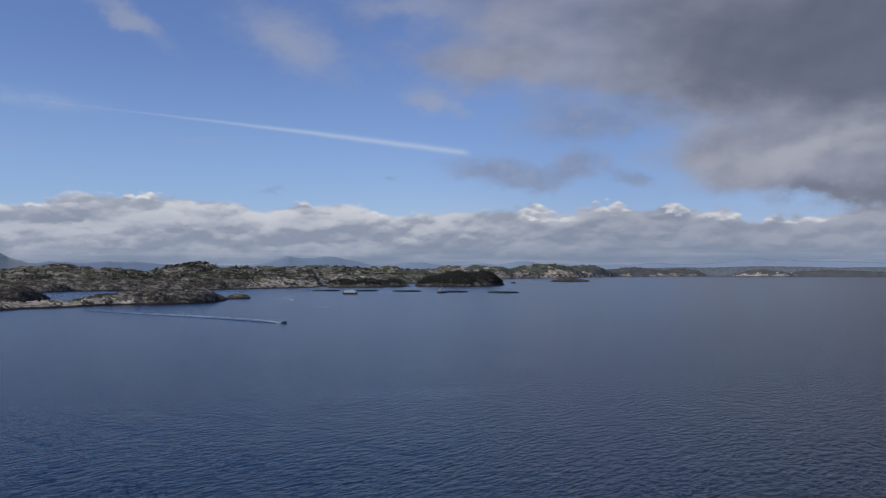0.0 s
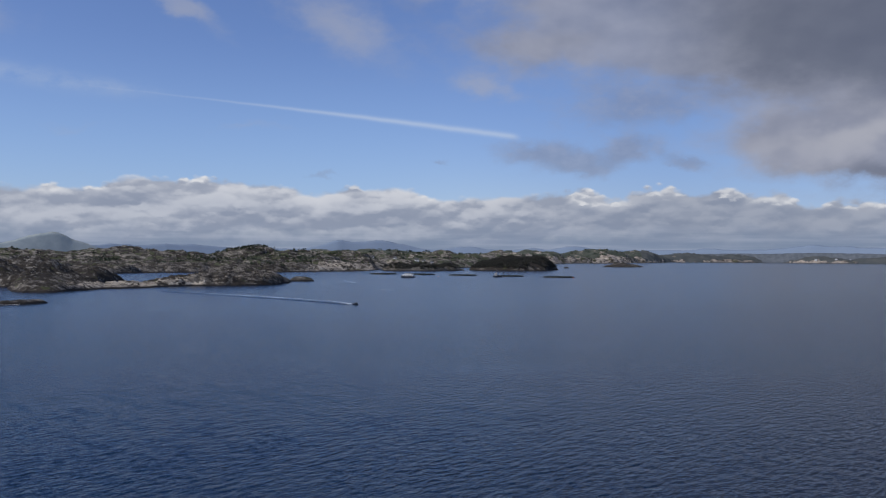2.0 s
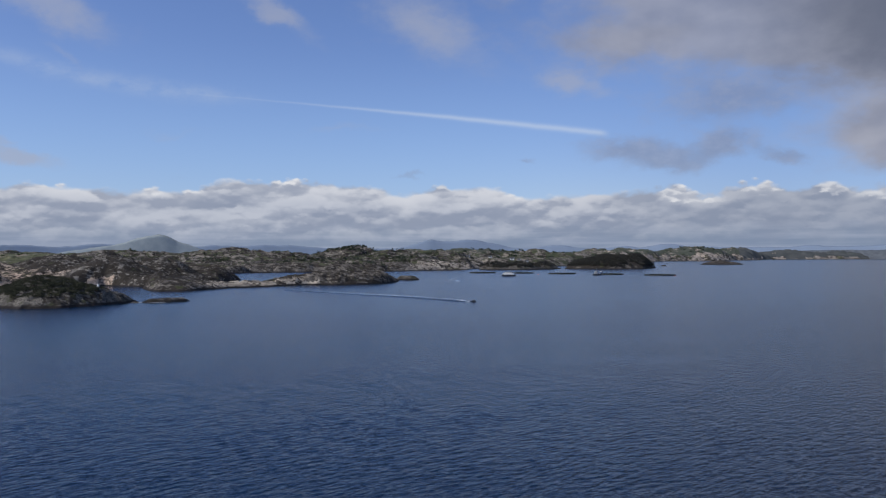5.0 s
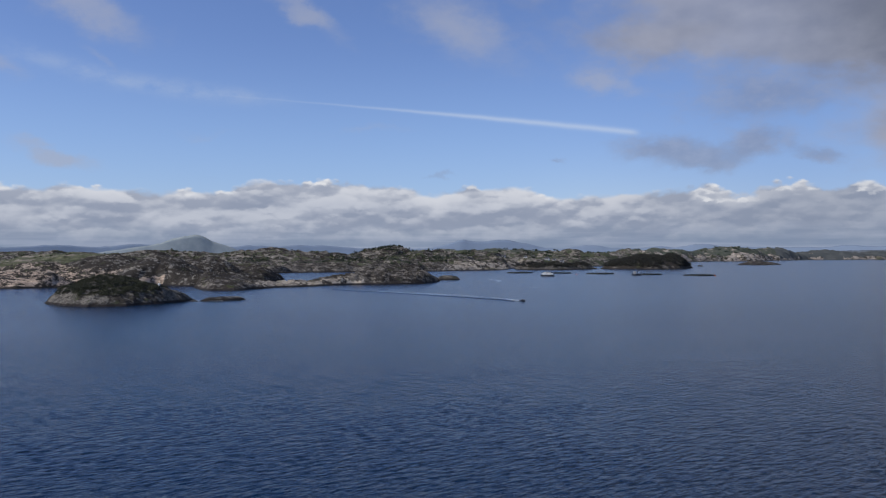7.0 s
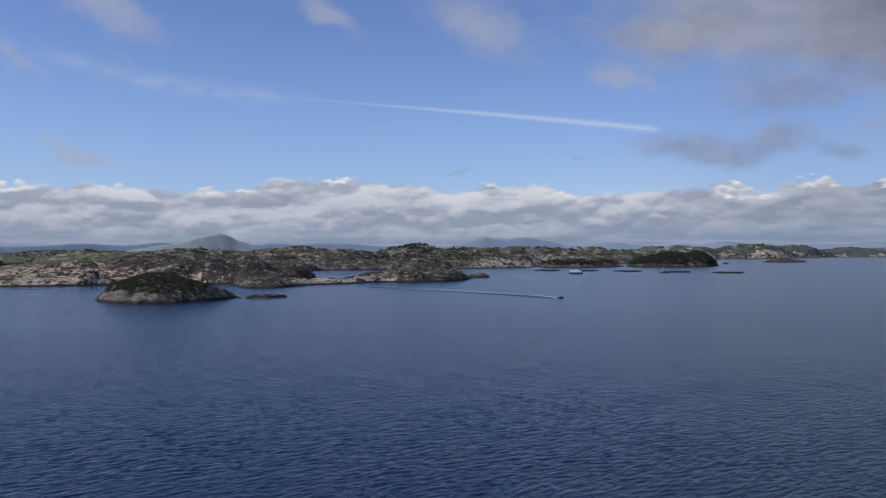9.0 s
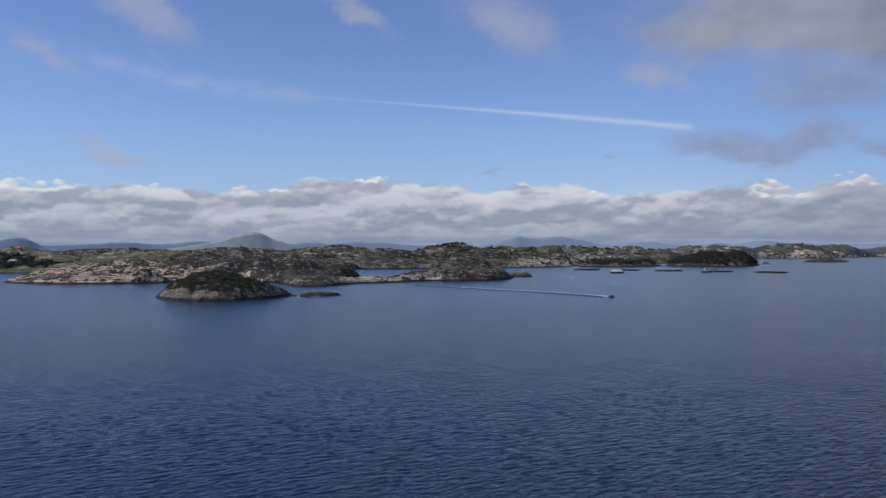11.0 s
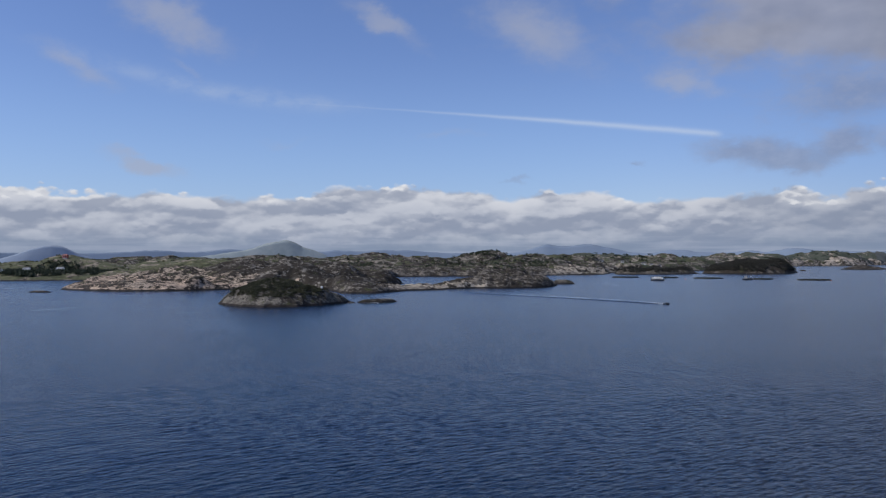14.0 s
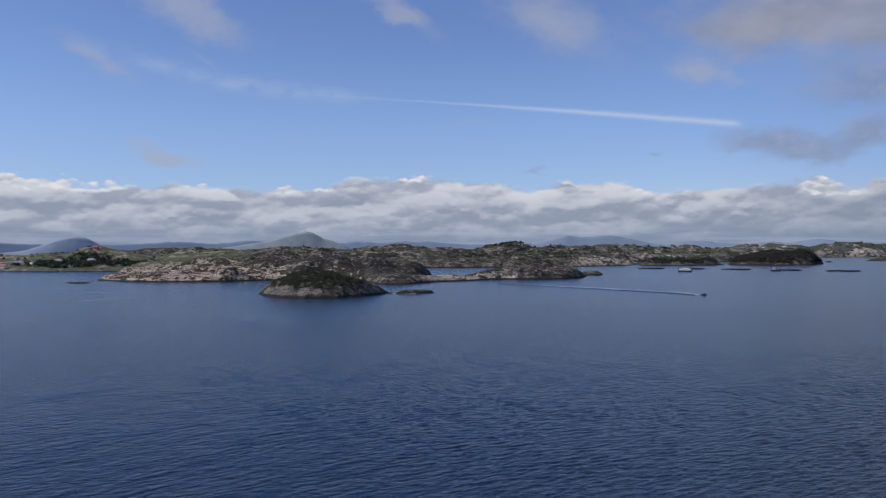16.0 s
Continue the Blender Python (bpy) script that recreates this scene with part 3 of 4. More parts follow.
# ---- sea ----
def sea():
    ox, oy = -40.0, -45.0
    rings, r = [0.0, 12.0, 24.0, 36.0, 48.0], 56.0
    while r < 4990.0:
        rings.append(r)
        r += max(0.42, 0.0036 * r) if r < 650 else 0.0085 * r
    rings.append(4990.0)
    turns = np.concatenate([np.arange(-56.0, 34.01, 0.17), np.arange(37.0, 302.0, 3.0)])
    rr, aa = np.meshgrid(np.array(rings), np.radians(turns), indexing="ij")
    x, y = ox + rr * np.sin(aa), oy + rr * np.cos(aa)
    # a wind sea: short waves running within a fan of directions, with peaked crests
    wave = np.random.default_rng(12)
    near = int(np.searchsorted(rings, 700.0))
    height = np.zeros(rr.shape)
    whole = (rr, x, y)
    rr, x, y = rr[:near], x[:near], y[:near]
    z = np.zeros(rr.shape)
    gap = np.maximum(rr * radians(0.17), np.maximum(0.42, 0.0036 * rr))
    bends = [1.2 * fbm(x / 21.0, y / 21.0, 2, 62 + i) for i in range(5)]
    group = 0.9 + 0.3 * fbm(x / 38.0, y / 26.0, 2, 61)
    for i in range(34):
        length = 0.65 * (2.3 / 0.65) ** (i / 33.0)
        way = radians(WIND + 30.0 * wave.normal())
        k = 2 * math.pi / length
        phase = k * (x * math.sin(way) + y * math.cos(way)) + 6.28 * wave.random() + bends[i % 5]
        crest = np.exp(0.8 * (np.cos(phase) - 1)) - 0.5
        fade = np.clip((length / gap - 1.6) / 1.4, 0, 1)
        z += fade * WAVE * length ** 0.5 * crest
    height[:near] = z * group * np.clip((rr - 50.0) / 30.0, 0, 1)
    (rr, x, y), z = whole, height
    idx = np.arange(rr.size).reshape(rr.shape)
    nxt = np.roll(idx, -1, axis=1)
    f = np.stack([idx[:-1], nxt[:-1], nxt[1:], idx[1:]], -1).reshape(-1, 4)
    ob = mesh_object("water", np.stack([x, y, z], -1).reshape(-1, 3), f[:, ::-1], SEA, smooth=True)
    return tagged(ob, "dark blue rippled open sea water reaching the horizon", "water", kind="structure")


sea()

# ---- land ----
ISLET = [(-384, 385), (-372, 371), (-353, 358), (-330, 352), (-313, 363), (-306, 390), (-303, 410), (-306, 424), (-322, 436), (-345, 440), (-368, 432), (-383, 410)]
_, islet_z = land("ground_islet", ISLET, 0.55, 5.0, [(-346, 393, 27, 25, 20, 17), (-318, 398, 14, 18, 0, 9.5), (-374, 392, 12, 16, 0, 9.0)], 12.5, 11, GREY, 0.95, 2.5, 5.5,
                      "grey rounded rock islet with a scrub-covered crown", "islet", 0.3)
SKERRY = [(-300, 417), (-292, 417), (-283, 424), (-278, 439), (-284, 441), (-293, 430)]
land("ground_skerry", SKERRY, 0.4, 2.2, [], 5.0, 12, CLIFF, 0.5, 1.2, 3.0, "low wave-washed bare rock skerry", "skerry")
land("ground_skerry", [(-304, 414), (-300, 413), (-299, 416), (-303, 418)], 0.3, 1.1, [], 2.0, 13, GREY, 0.4, 0.5, 2.0, "small dark rock just above the water", "skerry")

HEADLAND = [(-702, 584), (-684, 566), (-652, 555), (-615, 540), (-584, 549), (-554, 557), (-538, 583), (-508, 622), (-478, 652), (-452, 644), (-430, 640), (-412, 608), (-391, 576), (-368, 555), (-350, 560),
            (-344, 600), (-340, 630), (-318, 660), (-316, 685), (-288, 708), (-260, 718), (-239, 745), (-235, 785), (-244, 825), (-256, 865), (-275, 868), (-300, 845), (-335, 838), (-350, 785),
            (-342, 722), (-356, 678), (-384, 668), (-402, 710), (-420, 780), (-432, 846), (-470, 905), (-540, 985), (-590, 1126), (-760, 1150), (-930, 1000), (-860, 830), (-765, 690)]
pink_shore = (PINK, lambda x, y, z: (x < -470) & (z + 14 * fbm(x / 30, y / 30, 3, 77) < 6.5 + 0.025 * (-470 - x)) & (y < 760))
tawny_slope = (TAWNY, lambda x, y, z: (x < -505) & (z + 16 * fbm(x / 45, y / 45, 3, 76) < 8 + 0.11 * (-505 - x)))
pale_spit = (CREAM, lambda x, y, z: (x > -372) & (y > 604) & (y < 730) & (x < -290) & (z + 8 * fbm(x / 16, y / 16, 3, 78) < 5.5))
grey_lobe = (CLIFF, lambda x, y, z: (x > -418) & (y < 650) & (z + 8 * fbm(x / 16, y / 16, 3, 73) < 7.5))
grey_point = (CLIFF, lambda x, y, z: (x > -372) & (y > 640))
green_back = (FIELD, lambda x, y, z: (x < -600) & (y + 60 * fbm(x / 50, y / 50, 3, 79) > 690))
def headland_rough(x, y):
    """Deeply split on the point, smoother on the pale shore."""
    return np.where((x > -375) & (y > 650), 1.7, np.where(y > 650, 0.8, 0.55))


_, headland_z = land("ground_headland", HEADLAND, 1.3, 3.6,
                            [(-504, 699, 60, 40, -50, 32), (-478, 746, 40, 34, -60, 28), (-445, 800, 38, 26, -60, 15), (-565, 705, 60, 45, -10, 29), (-641, 690, 60, 46, 20, 21),
                             (-549, 592, 15, 14, 0, 14), (-600, 576, 50, 22, 10, 10), (-376, 584, 24, 20, 0, 8.5), (-415, 640, 40, 26, -50, 15), (-285, 745, 50, 36, 45, 12.2), (-258, 775, 24, 34, 0, 11.8), (-305, 795, 34, 36, 0, 12.2), (-720, 860, 120, 160, 0, 25)],
                            15.0, 21, HEATH, headland_rough, 5.0, 9.0, "fractured grey-pink gneiss headland with dark heather", "headland", 1.0, crag=(26.0, 2.6),
                            zones=(tawny_slope, pink_shore, grey_lobe, grey_point, pale_spit, green_back))
land("ground_skerry", [(-668, 505), (-648, 500), (-636, 506), (-650, 512)], 0.6, 1.6, [], 5.0, 14, PINK, 0.4, 1.5, 4.0, "low pale skerry awash off the headland", "skerry")
land("ground_rock", [(-257, 864), (-243, 862), (-230, 869), (-240, 880), (-256, 878)], 0.6, 4.6, [], 7.0, 15, GREY, 0.7, 1.5, 5.0, "dark rounded rock standing off the point", "skerry")

HILLS = [(-590, 1120), (-572, 1185), (-495, 1248), (-430, 1275), (-384, 1299), (-343, 1380), (-300, 1432), (-272, 1452), (-280, 1560), (-291, 1640), (-300, 1900),
         (-1000, 2050), (-1700, 1800), (-1700, 1150), (-1000, 1080), (-760, 1100)]
_, hills_z = land("ground_hills", HILLS, 3.2, 12.0,
                      [(-563, 1648, 90, 70, 0, 46), (-760, 1500, 160, 90, 0, 39), (-640, 1430, 120, 60, 20, 33), (-450, 1600, 90, 120, 0, 36), (-360, 1700, 110, 120, 0, 34),
                       (-950, 1450, 200, 150, 0, 36), (-1200, 1400, 260, 160, 0, 34), (-480, 1330, 60, 40, -30, 20), (-330, 1480, 30, 40, 0, 17)],
                      45.0, 31, MOOR, 0.55, 8.0, 14.0, "low rocky hills with moor, scrub and pale outcrops", "hillside", 0.6, crag=(46.0, 6.5),
                      zones=((CLIFF, lambda x, y, z: z + 16 * fbm(x / 50, y / 50, 3, 74) < 15), (CREAM, lambda x, y, z: (x > -365) & (y < 1600) & (z + 8 * fbm(x / 25, y / 25, 3, 75) < 15))))
SETTLED = [(-1900, 780), (-1300, 800), (-1093, 818), (-1008, 838), (-929, 872), (-850, 850), (-760, 1000), (-760, 1250), (-1100, 1350), (-1900, 1350)]
_, settled_z = land("ground_settlement", SETTLED, 3.2, 9.0,
                          [(-1090, 1018, 90, 50, 10, 36), (-1170, 1000, 90, 60, 0, 28), (-930, 1130, 160, 80, 0, 32), (-1300, 960, 160, 70, 0, 27)],
                          60.0, 41, FIELD, 0.3, 6.0, 12.0, "green settled hillside above a sheltered bay", "hillside")
WOODED = [(-262, 1500), (-225, 1470), (-180, 1475), (-140, 1520), (-110, 1570), (-130, 1620), (-200, 1600), (-255, 1560)]
_, wooded_z = land("ground_wooded_islet", WOODED, 2.0, 5.0, [(-235, 1520, 24, 26, 0, 13), (-185, 1525, 24, 26, 0, 12), (-140, 1565, 20, 24, 0, 10)], 18.0, 51, GREY, 0.8, 4.0, 8.0,
                        "low islet grown over with dark bushes", "islet")
DARK = [(-105, 1590), (-60, 1565), (0, 1565), (45, 1590), (72, 1700), (66, 1790), (20, 1800), (-60, 1760), (-105, 1660)]
dark, dark_z = land("ground_dark_island", DARK, 2.0, 8.0, [(-20, 1650, 60, 70, 0, 25), (30, 1680, 34, 60, 0, 26)], 30.0, 61, SHADE, 0.8, 5.0, 9.0,
                    "steep island under dark pine wood", "island", 1.0)
land("ground_islet_far", [(211, 2211), (260, 2190), (310, 2215), (331, 2263), (280, 2290), (225, 2270)], 2.4, 4.0, [(268, 2238, 36, 26, 15, 10.5)], 20.0, 71, SHADE, 0.8, 4.0, 8.0,
     "low dark bare islet", "islet")
land("ground_rock", [(97, 1950), (112, 1950), (112, 1960), (97, 1960)], 1.2, 3.0, [], 6.0, 16, HEATH, 0.6, 1.5, 4.0, "small dark rock in the sound", "skerry")

# low-saturation grey: the haze of distance is put into the colour
FAR_LAND = far_material("far_haze_grey_land", (0.05, 0.06, 0.063), (0.12, 0.122, 0.113), 0.02)
FAR = [(-300, 1600), (-190, 1790), (-60, 2150), (60, 2600), (111, 3043), (185, 3210), (325, 3396), (430, 3500), (590, 3840), (770, 4180), (1095, 4320), (1300, 4520),
       (1150, 4700), (300, 4600), (-700, 3900), (-1500, 2600), (-1300, 1850)]
_, far_z = land("ground_far_coast", FAR, 9.0, 14.0,
                  [(-200, 2250, 160, 200, 0, 34), (-500, 2100, 250, 200, 0, 36), (-60, 2700, 120, 300, 0, 40), (60, 3350, 160, 200, 0, 47), (330, 3650, 160, 160, 0, 60),
                   (560, 4050, 140, 200, 0, 56), (850, 4420, 200, 140, 0, 46), (1180, 4560, 140, 100, 0, 42), (-600, 2900, 500, 500, 0, 42)],
                  70.0, 81, PALE, 0.6, 20.0, 40.0, "distant rocky coast with pale cliffs and green moor", "coast", 0.8, crag=(75.0, 13.0),
                  zones=((COAST, lambda x, y, z: y < 2700), (FAR_LAND, lambda x, y, z: x > 560),
                         (CHALK, lambda x, y, z: (y > 2300) & (z + 30 * fbm(x / 110, y / 110, 3, 66) < np.where(x > 560, 11, 24)))))
_, point_z = land("ground_far_point", [(1320, 4330), (1450, 4270), (1610, 4230), (1690, 4280), (1520, 4430)], 9.0, 14.0, [(1510, 4330, 110, 60, -15, 33)], 50.0, 91, FAR_LAND, 1.2, 15.0, 30.0,
     "far low point with scattered buildings", "coast", zones=((CHALK, lambda x, y, z: z + 14 * fbm(x / 60, y / 60, 3, 67) < 9),))
_, shore_z = land("ground_far_shore", [(1600, 4350), (2050, 4140), (2630, 3750), (3220, 3220), (3360, 3340), (2760, 3850), (2120, 4270), (1690, 4440)], 12.0, 16.0,
     [(1880, 4300, 200, 60, -25, 31), (2400, 4000, 260, 60, -32, 28), (2950, 3600, 300, 60, -40, 30)], 60.0, 95, FAR_LAND, 1.2, 18.0, 30.0, "far grey shore on the horizon", "coast")


# ---- far mountains ----
def mountains(name, mat, dist, a0, a1, floor, tops, seed, label):
    """A ridge on an arc round the sea. tops: azimuth and elevation of the skyline in degrees, from left to right."""
    ox, oy = -40.0, -50.0
    az = np.arange(a0, a1, 0.12)
    tops = [(a0, floor)] + tops + [(a1, floor)]
    el = np.interp(az, [q[0] for q in tops], [q[1] for q in tops])
    el = np.convolve(np.pad(el, 2, "edge"), [0.1, 0.22, 0.36, 0.22, 0.1], "valid")
    el = el + 0.035 * fbm(az * 1.6, az * 0.0 + seed, 4, seed + 50) * np.clip(el - floor, 0, 1)
    crest = 28.0 + np.tan(np.radians(el)) * dist
    depth = np.linspace(-1, 1, 15)
    verts = []
    for d in depth:
        shape = (1 - abs(d)) ** 0.8
        r = dist + d * 55.0
        x, y = ox + r * np.sin(np.radians(az)), oy + r * np.cos(np.radians(az))
        z = crest * shape * (1 + 0.035 * fbm(x / 40.0, y / 40.0, 4, seed)) - 1.0
        verts += np.stack([x, y, z], -1).tolist()
    n = len(az)
    faces = [(j * n + i, j * n + i + 1, (j + 1) * n + i + 1, (j + 1) * n + i) for j in range(len(depth) - 1) for i in range(n - 1)]
    ob = mesh_object(name, verts, faces, mat, smooth=True)
    return tagged(ob, label, "mountains", kind="structure")


# haze over the far ridges and shore is painted into these base colours
HAZE_BLUE = far_material("haze_tinted_hills", (0.185, 0.235, 0.31), (0.22, 0.275, 0.345))
HAZE_GREEN = far_material("haze_tinted_heath", (0.19, 0.235, 0.255), (0.385, 0.415, 0.40), 0.02)
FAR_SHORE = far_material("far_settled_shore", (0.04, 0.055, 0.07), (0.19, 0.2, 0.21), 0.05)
mountains("backdrop_ranges", HAZE_BLUE, 4875.0, -75.0, 60.0, 0.40,
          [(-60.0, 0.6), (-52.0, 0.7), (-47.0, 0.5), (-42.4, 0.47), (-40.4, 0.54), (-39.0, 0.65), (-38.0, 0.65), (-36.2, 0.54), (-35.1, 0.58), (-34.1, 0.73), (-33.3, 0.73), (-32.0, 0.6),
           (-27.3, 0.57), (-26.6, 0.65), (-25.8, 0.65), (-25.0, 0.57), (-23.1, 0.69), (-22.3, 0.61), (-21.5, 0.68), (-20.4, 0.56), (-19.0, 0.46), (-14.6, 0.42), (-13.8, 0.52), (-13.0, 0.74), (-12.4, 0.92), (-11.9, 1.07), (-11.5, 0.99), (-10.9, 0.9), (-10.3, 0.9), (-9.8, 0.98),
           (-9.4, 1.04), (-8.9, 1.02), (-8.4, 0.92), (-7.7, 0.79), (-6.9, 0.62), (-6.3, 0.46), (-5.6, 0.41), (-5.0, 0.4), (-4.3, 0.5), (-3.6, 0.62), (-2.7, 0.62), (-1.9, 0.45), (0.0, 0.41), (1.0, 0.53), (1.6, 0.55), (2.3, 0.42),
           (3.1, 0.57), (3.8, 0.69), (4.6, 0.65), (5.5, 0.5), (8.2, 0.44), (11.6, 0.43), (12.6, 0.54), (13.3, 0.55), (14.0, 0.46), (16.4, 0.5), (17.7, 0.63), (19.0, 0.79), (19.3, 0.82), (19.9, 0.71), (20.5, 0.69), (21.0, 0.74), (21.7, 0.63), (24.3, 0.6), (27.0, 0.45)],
          3, "mountain ranges coloured haze blue on the horizon")
mountains("backdrop_mountain", HAZE_GREEN, 4760.0, -37.5, -26.5, -0.30, [(-35.5, 0.25), (-34.3, 0.41), (-33.5, 0.55), (-32.7, 0.67), (-32.2, 0.78), (-31.6, 0.97), (-31.3, 1.1), (-30.8, 1.23), (-30.4, 1.28), (-29.9, 1.35), (-29.6, 1.37),
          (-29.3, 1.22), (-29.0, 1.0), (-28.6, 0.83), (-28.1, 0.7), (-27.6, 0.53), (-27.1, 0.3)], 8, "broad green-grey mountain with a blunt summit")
# pale blue base colour stands in for haze before this mountain
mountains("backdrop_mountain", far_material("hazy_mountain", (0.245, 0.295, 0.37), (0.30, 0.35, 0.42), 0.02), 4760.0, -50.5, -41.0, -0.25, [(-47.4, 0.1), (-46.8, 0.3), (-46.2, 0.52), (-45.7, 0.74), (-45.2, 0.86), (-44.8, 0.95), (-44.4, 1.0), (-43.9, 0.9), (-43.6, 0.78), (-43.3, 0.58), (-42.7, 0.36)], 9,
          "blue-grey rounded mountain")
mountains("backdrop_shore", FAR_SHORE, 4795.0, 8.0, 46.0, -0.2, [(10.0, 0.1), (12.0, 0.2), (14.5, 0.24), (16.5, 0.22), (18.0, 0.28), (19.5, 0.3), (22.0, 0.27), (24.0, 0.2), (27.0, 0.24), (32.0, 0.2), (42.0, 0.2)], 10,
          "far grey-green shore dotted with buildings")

# ---- plants ----
rng = np.random.default_rng(4)


def at(zfun, x, y):
    return float(zfun(np.array([x], float), np.array([y], float))[0])


def scatter(zfun, n, x0, x1, y0, y1, lo, hi, r0, r1, h0, h1, keep=None):
    """Feet of plants on ground that is between lo and hi high."""
    q = rng.random((n, 4))
    x, y = x0 + (x1 - x0) * q[:, 0], y0 + (y1 - y0) * q[:, 1]
    z = zfun(x, y)
    ok = (z > lo) & (z < hi)
    if keep is not None:
        ok &= keep(x, y)
    return np.stack([x, y, z - 0.2, r0 + (r1 - r0) * q[:, 2], h0 + (h1 - h0) * q[:, 3]], -1)[ok].tolist()


def patchy(size, level, seed):
    return lambda x, y: fbm(x / size, y / size, 3, seed) > level


def ellipse(cx, cy, ra, rb):
    return lambda x, y: ((x - cx) / ra) ** 2 + ((y - cy) / rb) ** 2 < 1 + 0.5 * fbm(x / 9, y / 9, 3, 6)


def stuff(name, spots, mat, leaf, count, seed, label, category):
    return tagged(foliage(name, spots, mat, leaf, count, seed), label, category, kind="stuff")


stuff("juniper_scrub", scatter(islet_z, 1700, -380, -308, 358, 432, 6.0, 30, 1.4, 2.6, 0.7, 1.7, ellipse(-343, 389, 31, 30)), SHRUB, 0.26, 95, 1,
      "dense dark green juniper scrub on the islet crown", "scrub")
stuff("heather", scatter(headland_z, 6000, -640, -400, 590, 870, 3.0, 40, 0.8, 2.0, 0.4, 0.9, patchy(26, 0.03, 14)), leaf_material("heather_leaves", (0.024, 0.02, 0.016), (0.055, 0.045, 0.032)), 0.4, 12, 2,
      "dark brown heather between bare rocks", "heather")
stuff("heather", scatter(headland_z, 3500, -420, -245, 545, 850, 3.0, 30, 0.7, 1.6, 0.4, 0.9, patchy(18, 0.02, 15)), leaf_material("heather_brown", (0.034, 0.029, 0.02), (0.075, 0.062, 0.04)), 0.35, 12, 3,
      "brown heather on the low peninsula", "heather")
stuff("pine_wood", scatter(dark_z, 4200, -110, 75, 1560, 1800, 4.5, 60, 2.2, 4.0, 3.5, 6.5, lambda x, y: (y < 1770) & ((x < 10) | (y > 1640) | (fbm(x / 12, y / 12, 2, 3) > 0.1))), DARK_LEAF, 0.75, 46, 5, "dark pine wood covering the steep island", "wood")
stuff("bush_wood", scatter(wooded_z, 1500, -262, -105, 1470, 1625, 3.5, 60, 2.2, 3.8, 3.5, 7.0, patchy(26, -0.16, 16)), DARK_LEAF, 0.7, 40, 6, "dark bushes and small pines on the islet", "wood")
stuff("hill_wood", scatter(hills_z, 3000, -760, -300, 1260, 1760, 9.0, 60, 1.8, 3.6, 2.6, 6.0, patchy(75, 0.14, 17)), WOOD_LEAF, 0.75, 30, 7, "scattered dark pine scrub on the rocky hills", "wood")
stuff("hilltop_pines", scatter(hills_z, 330, -615, -525, 1600, 1690, 37.0, 70, 2.0, 3.4, 2.4, 4.6), WOOD_LEAF, 0.7, 36, 12, "dense low pines on the hilltop", "wood")
stuff("birch_scrub", scatter(hills_z, 3000, -1300, -300, 1300, 1850, 12.0, 60, 2.0, 4.0, 1.4, 3.2, patchy(110, 0.12, 18)), BIRCH_LEAF, 0.9, 22, 8, "light green birch scrub on the moor", "scrub")
stuff("village_wood", scatter(settled_z, 900, -1110, -925, 850, 985, 4.0, 26, 2.6, 4.4, 4.5, 8.0, patchy(45, -0.1, 19)), WOOD_LEAF, 0.85, 44, 9, "dark trees round the houses on the bay", "wood")
stuff("green_scrub", scatter(settled_z, 1200, -1500, -770, 860, 1250, 8.0, 60, 2.0, 4.0, 1.2, 2.6, patchy(70, 0.0, 20)), BIRCH_LEAF, 0.9, 22, 10, "green scrub on the settled hillside", "scrub")
stuff("coast_wood", scatter(far_z, 1500, -500, 500, 1850, 3700, 20.0, 90, 5.0, 10.0, 3.0, 6.0, patchy(220, 0.02, 23)), WOOD_LEAF, 2.2, 24, 11, "woods and scrub on the distant coast", "wood")


def cylinder(bm, a, b, r0, r1, sides=8):
    a, b = Vector(a), Vector(b)
    q = (b - a).to_track_quat("Z", "Y")
    rows = []
    for p, r in ((a, r0), (b, r1)):
        rows.append([bm.verts.new(p + q @ Vector((r * math.cos(2 * math.pi * i / sides), r * math.sin(2 * math.pi * i / sides), 0))) for i in range(sides)])
    for i in range(sides):
        bm.faces.new((rows[0][i], rows[0][(i + 1) % sides], rows[1][(i + 1) % sides], rows[1][i]))
    bm.faces.new(rows[0][::-1])
    bm.faces.new(rows[1])


def box(bm, x0, x1, y0, y1, z0, z1, bevel=0.0):
    m = Matrix.Translation(((x0 + x1) / 2, (y0 + y1) / 2, (z0 + z1) / 2)) @ Matrix.Diagonal((x1 - x0, y1 - y0, z1 - z0, 1))
    made = bmesh.ops.create_cube(bm, size=1.0, matrix=m)["verts"]
    if bevel:
        edges = list({e for v in made for e in v.link_edges})
        bmesh.ops.bevel(bm, geom=edges, offset=bevel, segments=2, affect="EDGES", profile=0.5)


def pine_tree(seed, height):
    r = random.Random(seed)
    tree = new("pine_tree")
    bm = bmesh.new()
    cylinder(bm, (0, 0, -0.6), (0.1, 0.05, height * 0.55), 0.2, 0.12)
    cylinder(bm, (0.1, 0.05, height * 0.55), (0.05, 0.2, height * 0.95), 0.12, 0.03)
    for i in range(7):
        a, z = r.random() * 6.28, height * (0.35 + 0.5 * r.random())
        cylinder(bm, (0.08, 0.05, z), (math.cos(a) * height * 0.24, math.sin(a) * height * 0.24, z + height * 0.08), 0.06, 0.02, 5)
    part("trunk", bm, BARK, tree)
    spots = [(r.uniform(-0.24, 0.24) * height, r.uniform(-0.24, 0.24) * height, height * (0.28 + 0.5 * r.random()), height * 0.24, height * 0.3) for _ in range(9)]
    spots.append((0.05, 0.15, height * 0.74, height * 0.15, height * 0.3))
    foliage("crown", spots, WOOD_LEAF, 0.36, 42, seed, tree)
